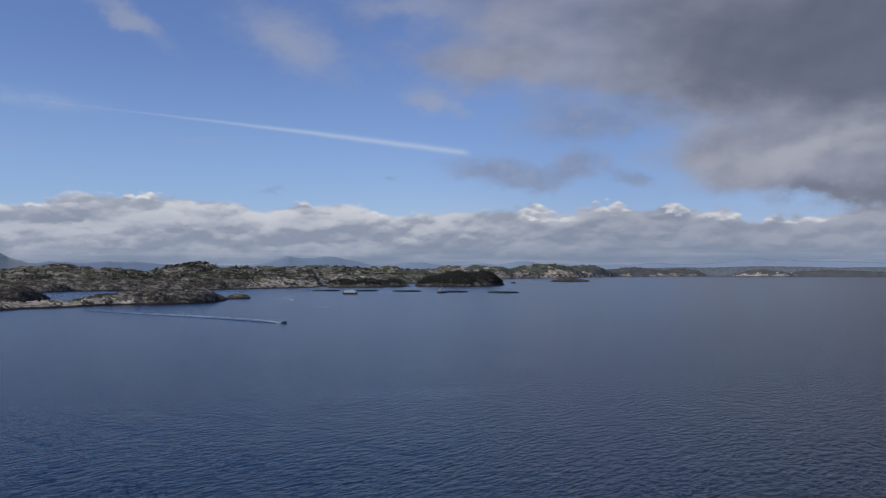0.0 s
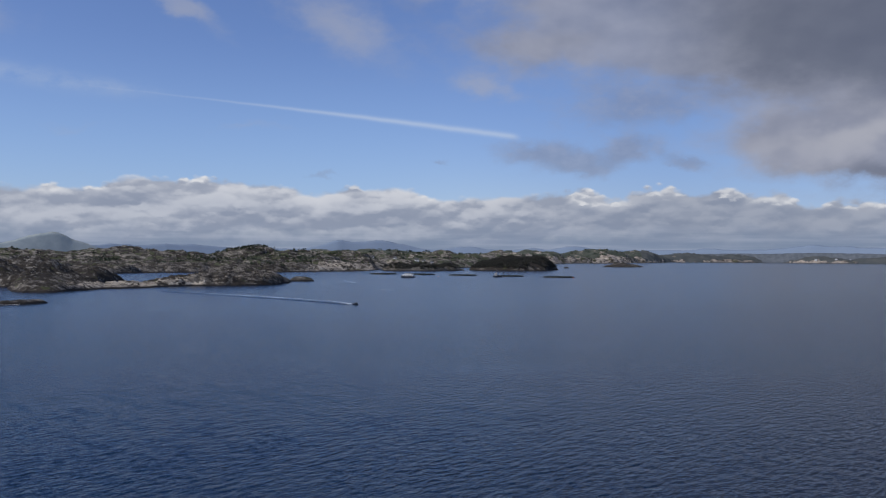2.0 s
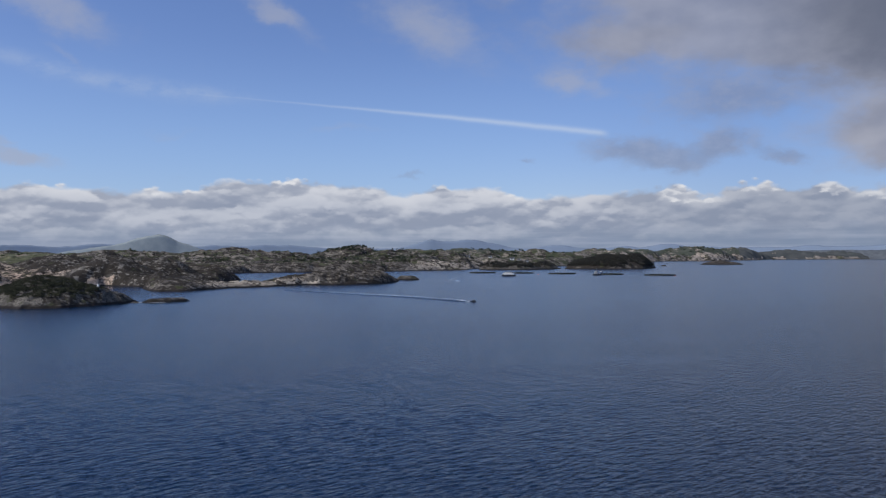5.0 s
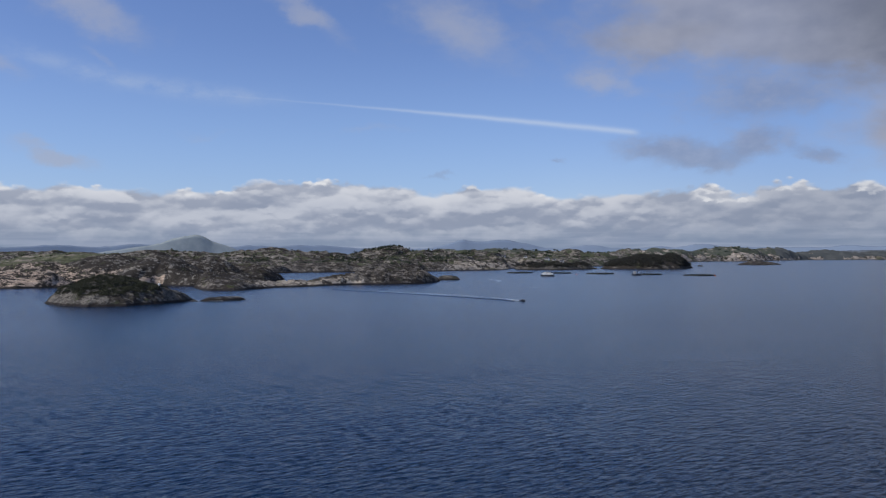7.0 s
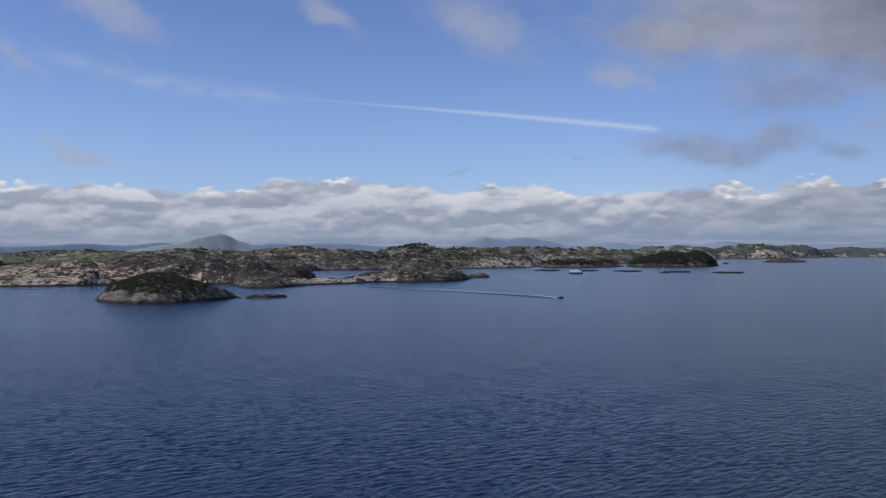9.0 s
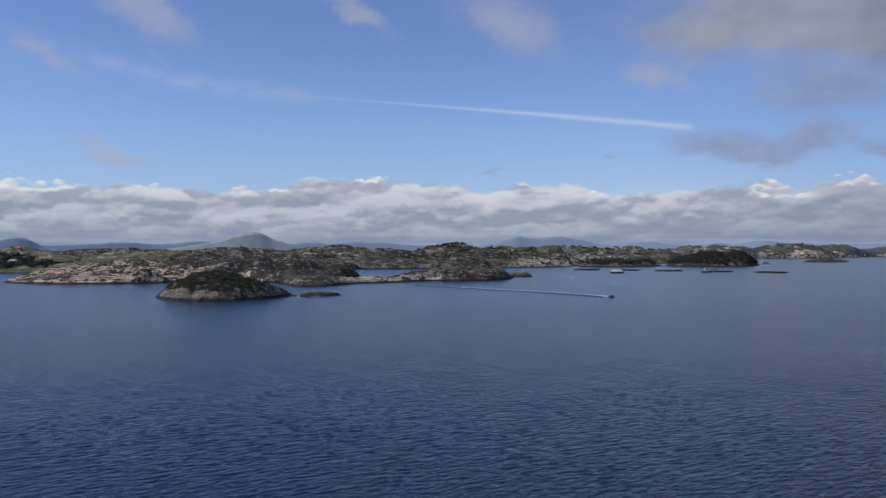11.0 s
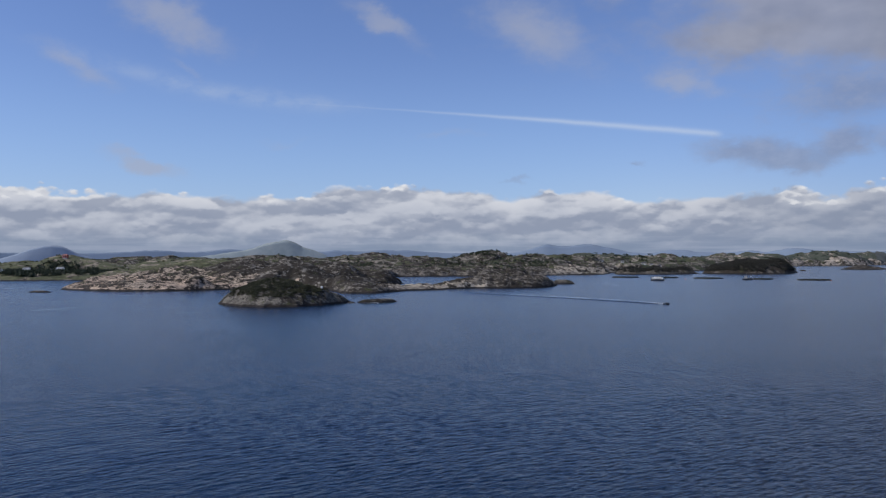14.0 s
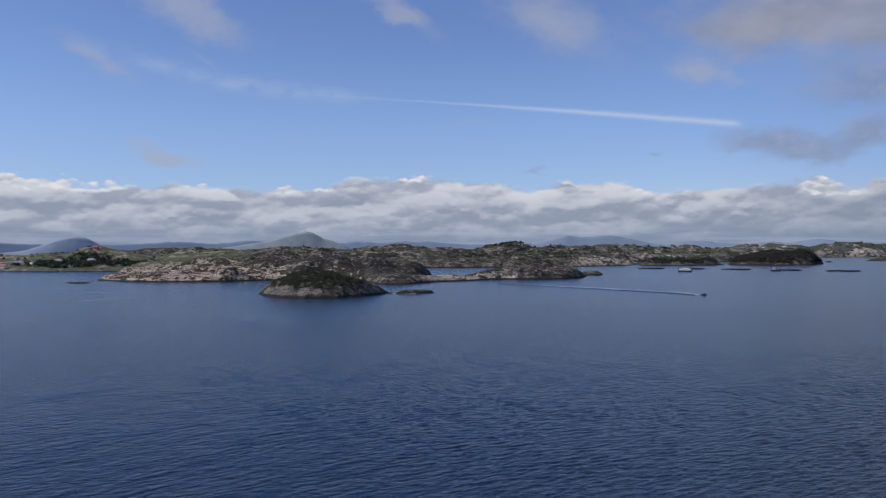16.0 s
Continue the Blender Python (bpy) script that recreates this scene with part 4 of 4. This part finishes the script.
    return tagged(tree, "small dark green wind-bent pine on the rocky hilltop", "tree", "pines on the hills")


PINES = [pine_tree(31, 4.4), pine_tree(32, 5.2), pine_tree(33, 3.6)]
# hilltop and ridge places: x, y, spread, number
PINE_PLACES = [(-563, 1640, 26, 9), (-600, 1620, 40, 6), (-500, 1600, 60, 6), (-660, 1470, 60, 7), (-760, 1480, 90, 8), (-420, 1560, 60, 5), (-540, 1360, 40, 5)]
spare = list(PINES)
for cx, cy, spread, n in PINE_PLACES:
    for i in range(n):
        x, y = cx + spread * (2 * rng.random() - 1), cy + spread * (2 * rng.random() - 1)
        m = pose(x, y, at(hills_z, x, y) - 0.3, 0, 0, 360 * rng.random())
        if spare:
            spare.pop().matrix_basis = m
        else:
            copy_thing(PINES[i % 3], m)


# ---- buildings ----
def house(x, y, z, turn, w, d, h, wall, roof, label, category="house", rows=1):
    ob = new("house")
    ob.matrix_basis = pose(x, y, z, 0, 0, turn)
    bm = bmesh.new()
    box(bm, -w / 2 - 0.1, w / 2 + 0.1, -d / 2 - 0.1, d / 2 + 0.1, -2.0, 0.4)
    part("foundation", bm, STEEL, ob, "grey concrete foundation")
    bm = bmesh.new()
    box(bm, -w / 2, w / 2, -d / 2, d / 2, 0.4, h)
    rise = d * 0.36
    for sx in (-1, 1):
        a, b, c = (bm.verts.new((sx * w / 2, yy, zz)) for yy, zz in ((-d / 2, h), (d / 2, h), (0, h + rise)))
        bm.faces.new((a, b, c))
    part("wall", bm, wall, ob)
    bm = bmesh.new()
    for s in (-1, 1):
        e = [Vector((-w / 2 - 0.4, s * (d / 2 + 0.45), h - 0.3)), Vector((w / 2 + 0.4, s * (d / 2 + 0.45), h - 0.3)), Vector((w / 2 + 0.4, 0, h + rise + 0.12)), Vector((-w / 2 - 0.4, 0, h + rise + 0.12))]
        lo = [bm.verts.new(p) for p in e]
        hi = [bm.verts.new(p + Vector((0, 0, 0.2))) for p in e]
        bm.faces.new(lo)
        bm.faces.new(hi[::-1])
        for i in range(4):
            bm.faces.new((lo[i], hi[i], hi[(i + 1) % 4], lo[(i + 1) % 4]))
    part("roof", bm, roof, ob)
    bm = bmesh.new()
    box(bm, w * 0.18, w * 0.18 + 0.7, -0.35, 0.35, h + rise * 0.5, h + rise + 0.9)
    part("chimney", bm, STEEL, ob)
    for row in range(rows):
        for i in range(max(2, int(w / 2.6))):
            cx = -w / 2 + (i + 0.5) * w / max(2, int(w / 2.6))
            bm = bmesh.new()
            z0 = 1.2 + row * 2.6
            if row == 0 and i == 1:
                box(bm, cx - 0.5, cx + 0.5, -d / 2 - 0.06, -d / 2 + 0.05, 0.45, 2.45)
                part("door", bm, BLACK, ob, "dark front door")
                continue
            box(bm, cx - 0.65, cx + 0.65, -d / 2 - 0.06, -d / 2 + 0.05, z0, z0 + 1.2)
            win = part("window", bm, WHITE, ob)
            bm = bmesh.new()
            box(bm, cx - 0.55, cx + 0.55, -d / 2 - 0.08, -d / 2 - 0.06, z0 + 0.1, z0 + 1.1)
            part("pane", bm, GLASS, win)
    return tagged(ob, label, category, "houses along the shore")


for x, y, turn, w, d, h, wall, roof, label, rows in [
        (-1104, 832, 10, 12, 7, 3.4, WHITE, ROOF_RED, "white boathouse with a red tiled roof at the water", 1),
        (-1100, 858, 25, 13, 8, 4.2, WHITE, STEEL, "white wooden house with a pale roof", 1),
        (-1086, 872, -20, 9, 7, 4.0, WHITE, ROOF_DARK, "small white house among bushes", 1),
        (-1077, 912, 15, 11, 8, 4.6, WHITE, STEEL, "white house between dark trees", 1),
        (-1050, 930, 35, 6, 5, 3.0, STEEL, ROOF_DARK, "small grey shed between trees", 1),
        (-1043, 944, 5, 12, 8, 5.2, WHITE, STEEL, "two-storey white house in front of dark trees", 2),
        (-1089, 1003, 12, 7.5, 6, 3.8, RED, ROOF_RED, "red house on the hilltop", 2)]:
    house(x, y, at(settled_z, x, y), turn, w, d, h, wall, roof, label, rows=rows)
house(-581, 1190, max(2.0, at(hills_z, -581, 1190)), 5, 4.5, 3.5, 2.6, WHITE, ROOF_DARK, "small white cabin on the strait shore", "cabin")
for x, y, w, h, rows, label in [(-314, 1695, 8, 4.8, 2, "white house alone on the moor"), (-281, 1800, 6, 3.6, 1, "white house above the coast"), (-236, 1830, 9, 3.4, 1, "long white house above the coast"),
                                (-221, 1842, 6, 3.4, 1, "white cottage above the coast"), (-205, 1854, 8, 3.6, 1, "white house by the sound")]:
    house(x, y, max(at(far_z, x, y), at(hills_z, x, y)), -8, w, 8, h, WHITE, ROOF_DARK, label, rows=rows)

for i in range(9):
    x = 1380 + 84 * i + 30 * rng.random()
    y = 4290 - 0.11 * (x - 1380) if x < 1640 else 4310 - 0.52 * (x - 1640)
    z = max(at(point_z, x, y), at(shore_z, x, y))
    if z > 1.0:
        house(x, y, z, -20 + 25 * rng.random(), 8 + 9 * rng.random(), 8, 4.0 + 2 * rng.random(), WHITE, STEEL if i % 2 else ROOF_DARK, "pale building on the far shore", "building")


# ---- navigation light on the islet ----
def navigation_light(x, y, z):
    ob = new("navigation_light")
    ob.matrix_basis = pose(x, y, z, 0, 0, 25) @ Matrix.Scale(0.78, 4)
    bm = bmesh.new()
    box(bm, -1.3, 1.5, -1.2, 1.2, -1.5, 0.35, 0.05)
    part("base", bm, STEEL, ob, "grey concrete base")
    bm = bmesh.new()
    cylinder(bm, (0, 0, 0.35), (0, 0, 2.3), 0.95, 0.8, 10)
    part("tower", bm, WHITE, ob, "white painted lantern house")
    bm = bmesh.new()
    cylinder(bm, (0, 0, 2.3), (0, 0, 2.42), 1.0, 1.0, 10)
    cylinder(bm, (0, 0, 2.42), (0, 0, 3.0), 0.85, 0.12, 10)
    part("roof", bm, WHITE, ob)
    bm = bmesh.new()
    cylinder(bm, (0, 0, 3.0), (0, 0, 3.35), 0.1, 0.08, 6)
    part("lantern", bm, STEEL, ob)
    bm = bmesh.new()
    box(bm, 0.75, 0.98, -0.35, 0.35, 0.4, 1.9)
    part("door", bm, BLACK, ob, "dark metal door")
    bm = bmesh.new()
    box(bm, 0.95, 1.5, -1.0, 0.2, 0.3, 1.5, 0.03)
    part("battery_box", bm, BLACK, ob)
    return tagged(ob, "small white navigation light on the islet's rock", "lighthouse")


LIGHT = (-314.5, 398.0)
navigation_light(*LIGHT, at(islet_z, *LIGHT))


# ---- fish farm ----
def fish_pen(x, y, r):
    pen = new("fish_pen")
    pen.matrix_basis = pose(x, y, 0.0)

    def hoop(name, rad, z, thick, mat, label=""):
        bm = bmesh.new()
        n, k = 64, 6
        rows = []
        for i in range(n):
            a = 2 * math.pi * i / n
            rows.append([bm.verts.new(((rad + thick * math.cos(b)) * math.cos(a), (rad + thick * math.cos(b)) * math.sin(a), z + thick * math.sin(b))) for b in [2 * math.pi * j / k for j in range(k)]])
        for i in range(n):
            for j in range(k):
                bm.faces.new((rows[i][j], rows[(i + 1) % n][j], rows[(i + 1) % n][(j + 1) % k], rows[i][(j + 1) % k]))
        return part(name, bm, mat, pen, label)

    hoop("floating_collar", r, 0.2, 0.34, BLACK, "black plastic floating collar")
    hoop("floating_collar", r - 1.0, 0.2, 0.34, BLACK, "black plastic floating collar")
    hoop("handrail", r - 1.0, 1.35, 0.09, BLACK)
    for i in range(32):
        a = 2 * math.pi * i / 32
        bm = bmesh.new()
        cylinder(bm, ((r - 1.0) * math.cos(a), (r - 1.0) * math.sin(a), 0.3), ((r - 1.0) * math.cos(a), (r - 1.0) * math.sin(a), 1.35), 0.1, 0.08, 5)
        box(bm, (r - 0.5) * math.cos(a) - 0.6, (r - 0.5) * math.cos(a) + 0.6, (r - 0.5) * math.sin(a) - 0.3, (r - 0.5) * math.sin(a) + 0.3, 0.25, 0.5)
        part("stanchion", bm, BLACK, pen)
    bm = bmesh.new()
    n = 64
    lo = [bm.verts.new(((r - 1.05) * math.cos(2 * math.pi * i / n), (r - 1.05) * math.sin(2 * math.pi * i / n), 0.0)) for i in range(n)]
    hi = [bm.verts.new(((r - 1.05) * math.cos(2 * math.pi * i / n), (r - 1.05) * math.sin(2 * math.pi * i / n), 1.3)) for i in range(n)]
    for i in range(n):
        bm.faces.new((lo[i], lo[(i + 1) % n], hi[(i + 1) % n], hi[i]))
    part("net", bm, NET, pen, "dark green net wall")
    return tagged(pen, "round floating fish pen with black collar and net", "fish pen", "fish pens in a row")


NET = plain("dark_net", (0.03, 0.04, 0.035), 0.9)
for x, y, r in [(-211, 1214, 20.5), (-151, 1200, 20.0), (-88, 1169, 20.5), (-22, 1138, 20.5), (45, 1102, 21.0)]:
    fish_pen(x, y, r)


def buoy(x, y, size, mat, label):
    b = new("buoy")
    b.matrix_basis = pose(x, y, 0.0)
    bm = bmesh.new()
    bmesh.ops.create_uvsphere(bm, u_segments=14, v_segments=9, radius=size, matrix=Matrix.Translation((0, 0, size * 0.45)))
    part("float", bm, mat, b)
    bm = bmesh.new()
    cylinder(bm, (0, 0, size), (0, 0, size * 2.1), size * 0.12, size * 0.08, 6)
    part("pole", bm, STEEL, b)
    return tagged(b, label, "buoy", "buoys round the pens")


for x, y in [(62, 1070), (-118, 1120)]:
    buoy(x, y, 0.6, ORANGE, "round orange mooring buoy on the water")
for x, y in [(142, 1085)]:
    buoy(x, y, 0.4, WHITE, "round white mooring buoy on the water")


def hull_mesh(length, beam, depth, flare=0.75, bow=0.35):
    """A boat's hull along x, bow at +x, waterline at z 0."""
    bm = bmesh.new()
    n = 14
    rows = []
    for i in range(n + 1):
        t = i / n
        x = -length / 2 + length * t
        k = 1.0 if t < 1 - bow else max(0.02, 1 - ((t - 1 + bow) / bow) ** 2.0)
        sheer = depth * (1 + 0.35 * max(0, t - 0.5) ** 1.5)
        half = beam / 2 * k
        row = [(-half, sheer), (-half * 0.97, sheer * 0.5), (-half * flare, -0.1), (0, -0.55 * k - 0.05), (half * flare, -0.1), (half * 0.97, sheer * 0.5), (half, sheer)]
        rows.append([bm.verts.new((x, yy, zz)) for yy, zz in row])
    for i in range(n):
        for j in range(6):
            bm.faces.new((rows[i][j], rows[i + 1][j], rows[i + 1][j + 1], rows[i][j + 1]))
        bm.faces.new((rows[i][0], rows[i][6], rows[i + 1][6], rows[i + 1][0]))
    bm.faces.new(rows[0])
    bm.faces.new(rows[n][::-1])
    bmesh.ops.recalc_face_normals(bm, faces=bm.faces)
    return bm


def feed_barge(x, y, turn):
    b = new("feed_barge")
    b.matrix_basis = pose(x, y, 0, 0, 0, turn)
    bm = bmesh.new()
    box(bm, -8.6, 8.6, -4.2, 4.2, -0.6, 1.9, 0.25)
    part("hull", bm, NAVY, b, "dark blue steel hull")
    bm = bmesh.new()
    box(bm, -8.8, 8.8, -4.4, 4.4, 1.5, 1.8, 0.1)
    part("fender", bm, BLACK, b)
    bm = bmesh.new()
    box(bm, -7.2, 6.8, -3.4, 3.4, 1.9, 4.2, 0.2)
    part("deckhouse", bm, WHITE, b, "white deckhouse")
    bm = bmesh.new()
    box(bm, -4.4, 3.6, -2.8, 2.8, 4.2, 5.4, 0.2)
    part("wheelhouse", bm, WHITE, b)
    bm = bmesh.new()
    box(bm, -4.8, 4.0, -3.1, 3.1, 5.4, 5.6, 0.05)
    part("roof", bm, STEEL, b)
    for i in range(6):
        bm = bmesh.new()
        box(bm, -6.3 + i * 2.1, -5.3 + i * 2.1, -3.46, -3.38, 2.7, 3.5)
        part("window", bm, GLASS, b)
    for i in range(4):
        bm = bmesh.new()
        box(bm, -3.8 + i * 1.8, -2.5 + i * 1.8, -2.86, -2.78, 4.5, 5.1)
        part("window", bm, GLASS, b)
    bm = bmesh.new()
    cylinder(bm, (2.0, 0, 5.5), (2.0, 0, 8.4), 0.1, 0.06, 6)
    cylinder(bm, (1.3, 0, 7.4), (2.7, 0, 7.4), 0.05, 0.05, 5)
    part("mast", bm, STEEL, b)
    for i in range(9):
        for s in (-1, 1):
            bm = bmesh.new()
            cylinder(bm, (-8.3 + i * 2.07, s * 4.0, 1.9), (-8.3 + i * 2.07, s * 4.0, 3.0), 0.05, 0.05, 5)
            part("rail_post", bm, STEEL, b)
    for s in (-1, 1):
        bm = bmesh.new()
        cylinder(bm, (-8.3, s * 4.0, 3.0), (8.3, s * 4.0, 3.0), 0.05, 0.05, 5)
        part("rail", bm, STEEL, b)
    return tagged(b, "feed barge with dark hull and long white deckhouse", "barge")


feed_barge(-149.5, 1038, -5)


def workboat(x, y, turn):
    b = new("workboat")
    b.matrix_basis = pose(x, y, 0, 0, 0, turn)
    part("hull", hull_mesh(14.0, 5.4, 1.7), NAVY, b, "dark hull")
    bm = bmesh.new()
    box(bm, -6.8, 4.6, -2.4, 2.4, 1.55, 1.8)
    part("deck", bm, STEEL, b)
    bm = bmesh.new()
    box(bm, 0.2, 4.4, -1.8, 1.8, 1.8, 4.0, 0.15)
    part("wheelhouse", bm, STEEL, b, "grey wheelhouse")
    bm = bmesh.new()
    box(bm, 0.9, 3.9, -1.5, 1.5, 4.0, 5.6, 0.15)
    part("bridge", bm, STEEL, b)
    for i in range(3):
        bm = bmesh.new()
        box(bm, 1.1 + i * 0.95, 1.85 + i * 0.95, -1.58, -1.49, 4.6, 5.3)
        part("window", bm, GLASS, b)
    bm = bmesh.new()
    cylinder(bm, (1.2, 0, 5.6), (1.2, 0, 10.0), 0.12, 0.06, 6)
    cylinder(bm, (0.4, 0, 8.4), (2.0, 0, 8.4), 0.05, 0.05, 5)
    part("mast", bm, STEEL, b)
    bm = bmesh.new()
    cylinder(bm, (-3.0, 0.8, 1.8), (-3.0, 0.8, 4.4), 0.25, 0.2, 8)
    cylinder(bm, (-3.0, 0.8, 4.4), (-5.8, 0.4, 6.0), 0.18, 0.12, 6)
    part("deck_crane", bm, STEEL, b)
    return tagged(b, "grey workboat with wheelhouse and mast beside a pen", "workboat")


workboat(-36.5, 1101, 165)


def motorboat(x, y, turn):
    b = new("motorboat")
    b.matrix_basis = pose(x, y, 0.05, 0, 0, turn) @ pose(0, 0, 0, 0, -3, 0) @ Matrix.Scale(0.86, 4)
    part("hull", hull_mesh(4.8, 1.9, 0.7), NAVY, b, "dark hull")
    bm = bmesh.new()
    box(bm, -2.6, 1.2, -0.85, 0.85, 0.5, 0.62)
    part("deck", bm, STEEL, b)
    bm = bmesh.new()
    box(bm, -0.9, 0.9, -0.7, 0.7, 0.62, 1.4, 0.15)
    part("cabin", bm, BLACK, b, "dark cabin")
    bm = bmesh.new()
    box(bm, -1.0, 1.05, -0.75, 0.75, 1.4, 1.48, 0.04)
    part("roof", bm, STEEL, b)
    bm = bmesh.new()
    box(bm, 0.88, 0.96, -0.6, 0.6, 0.95, 1.32)
    part("windscreen", bm, GLASS, b)
    bm = bmesh.new()
    box(bm, -3.35, -2.85, -0.3, 0.3, 0.1, 1.2, 0.08)
    part("outboard_engine", bm, BLACK, b)
    return tagged(b, "small dark motorboat running across the sound", "motorboat")


BOAT, BOAT_TURN = (-102.0, 455.0), -38.0
motorboat(*BOAT, BOAT_TURN)


def foam_material(name, colour, level, scale, thick=0.8, trail=True):
    """Aerated water: foam where the noise is high, clear elsewhere."""
    mat, g = material(name)
    v = coords(mat)
    n = g.noise(scaled(g, v, scale), 1.0, 5.0, 0.65)
    uv = mat.node_tree.nodes.new("ShaderNodeTexCoord").outputs["UV"]
    sep = mat.node_tree.nodes.new("ShaderNodeSeparateXYZ")
    mat.node_tree.links.new(uv, sep.inputs[0])
    side = g.step(g.m("ABSOLUTE", g.sub(sep.outputs[1], 0.5)), 0.5, 0.15)
    along = sep.outputs[0] if trail else g.mul(g.step(sep.outputs[0], 0.0, 0.3), g.step(sep.outputs[0], 1.0, 0.7))
    fac = g.mul(g.mul(g.step(n, level, level + 0.2), side), g.mul(along, thick))
    d = mat.node_tree.nodes.new("ShaderNodeBsdfDiffuse")
    d.inputs[0].default_value = (*colour, 1)
    tr = mat.node_tree.nodes.new("ShaderNodeBsdfTransparent")
    mx = mat.node_tree.nodes.new("ShaderNodeMixShader")
    g.put(mx.inputs[0], fac)
    mat.node_tree.links.new(tr.outputs[0], mx.inputs[1])
    mat.node_tree.links.new(d.outputs[0], mx.inputs[2])
    out = mat.node_tree.nodes.new("ShaderNodeOutputMaterial")
    mat.node_tree.links.new(mx.outputs[0], out.inputs[0])
    return mat


def strip(name, points, widths, lift, mat, label, category="wake", bulge=0.0):
    """A ribbon lying on the water along a smooth line, raised in the middle by bulge."""
    p = np.array(points, float)
    d = np.concatenate([[0], np.cumsum(np.hypot(*np.diff(p, axis=0).T))])
    n = max(12, int(d[-1] / 2.0))
    s = np.linspace(0, d[-1], n)
    x, y, w = np.interp(s, d, p[:, 0]), np.interp(s, d, p[:, 1]), np.interp(s, d, widths)
    tx, ty = np.gradient(x), np.gradient(y)
    ln = np.hypot(tx, ty)
    nx, ny = -ty / ln, tx / ln
    verts, uvs = [], []
    k = 5
    for i in range(n):
        wob = 0.25 * w[i] * math.sin(i * 0.7) * 0.4
        for j in range(k):
            o = (j / (k - 1) - 0.5) * w[i] + wob
            verts.append((x[i] + nx[i] * o, y[i] + ny[i] * o, lift + bulge * (1 - (2 * j / (k - 1) - 1) ** 2)))
            uvs.append((i / (n - 1), j / (k - 1)))
    faces = [(i * k + j, (i + 1) * k + j, (i + 1) * k + j + 1, i * k + j + 1) for i in range(n - 1) for j in range(k - 1)]
    ob = mesh_object(name, verts, faces, mat, smooth=True)
    lay = ob.data.uv_layers.new(name="along")
    for loop in ob.data.loops:
        lay.data[loop.index].uv = uvs[loop.vertex_index]
    return tagged(ob, label, category, kind="stuff")


FOAM = foam_material("wake_foam", (0.52, 0.61, 0.71), 0.3, (0.25, 0.25, 1), 0.5)
WASH = foam_material("propeller_foam", (0.85, 0.87, 0.88), 0.25, (0.9, 0.9, 1), 1.0)
STREAK = foam_material("slick_foam", (0.40, 0.51, 0.66), 0.3, (0.06, 0.06, 1), 0.5, False)
strip("wake_foam", [(-275, 597), (-225, 563), (-184, 533), (-150, 506), (-120, 478), (-108, 463)], [2.0, 4.0, 4.5, 4.0, 2.8, 1.8], 0.3, FOAM, "long pale foam wake trailing on the water", bulge=0.35)
strip("wake_wave", [(-277, 591), (-228, 557), (-187, 527), (-153, 500), (-123, 472), (-108, 457)], [4.0, 6.0, 6.0, 5.0, 4.0, 2.5], -0.12, SEA, "smooth swell raised by the motorboat", bulge=0.6)
strip("propeller_wash", [(-117, 468), (-104.5, 457)], [2.4, 1.4], 0.35, WASH, "white foam behind the motorboat", bulge=0.2)
strip("bow_wave", [(-270, 585), (-220, 551), (-170, 517), (-130, 481)], [1.5, 2.2, 2.2, 1.4], 0.25, STREAK, "faint second line of the wake", bulge=0.5)
for pts in ([(-303.5, 412.0), (-300.5, 412.5), (-297.0, 415.0)], [(-296.0, 414.5), (-290.0, 415.0), (-284.0, 420.0)]):
    strip("surf_foam", pts, [0.8, 1.4, 0.8], 0.2, WASH, "thin line of white surf against the skerry", "surf", bulge=0.15)
SOUND, PENS = "pale streak of slick water in the sound", "pale streak of slick water by the pens"
for pts, w, label in [([(-660, 402), (-583, 412), (-525, 411)], [3, 3, 3], SOUND), ([(-443, 255), (-441, 294), (-441, 361)], [2, 3, 3], SOUND),
                      ([(-501, 411), (-470, 429), (-411, 437)], [3, 3, 3], SOUND), ([(-362, 150), (-352, 178)], [2, 2], SOUND), ([(-391, 328), (-378, 343)], [2, 3], SOUND),
                      ([(-352, 287), (-333, 311)], [2, 2], SOUND), ([(-600, 460), (-520, 470), (-450, 480)], [3, 4, 3], SOUND), ([(-580, 340), (-500, 372), (-450, 400)], [2, 3, 2], SOUND),
                      ([(-193, 749), (-176, 825), (-204, 900), (-200, 1020)], [3, 6, 5, 5], "pale curl of slick water off the point"),
                      ([(-137, 686), (-100, 633)], [5, 7], "pale curl of slick water off the point"), ([(-290, 473), (-251, 456)], [2, 3], SOUND),
                      ([(300, 1167), (380, 1166), (470, 1164)], [5, 7, 5], "long pale streak of slick water"), ([(520, 1162), (620, 1160)], [5, 6], "long pale streak of slick water"),
                      ([(-290, 1162), (-250, 1142), (-215, 1132)], [4, 7, 4], PENS), ([(-141, 1117), (-109, 1150), (-90, 1142)], [5, 8, 5], PENS), ([(-6, 1078), (24, 1092)], [5, 8], PENS)]:
    strip("water_streak", pts, w, 0.2, STREAK, label, "slick")
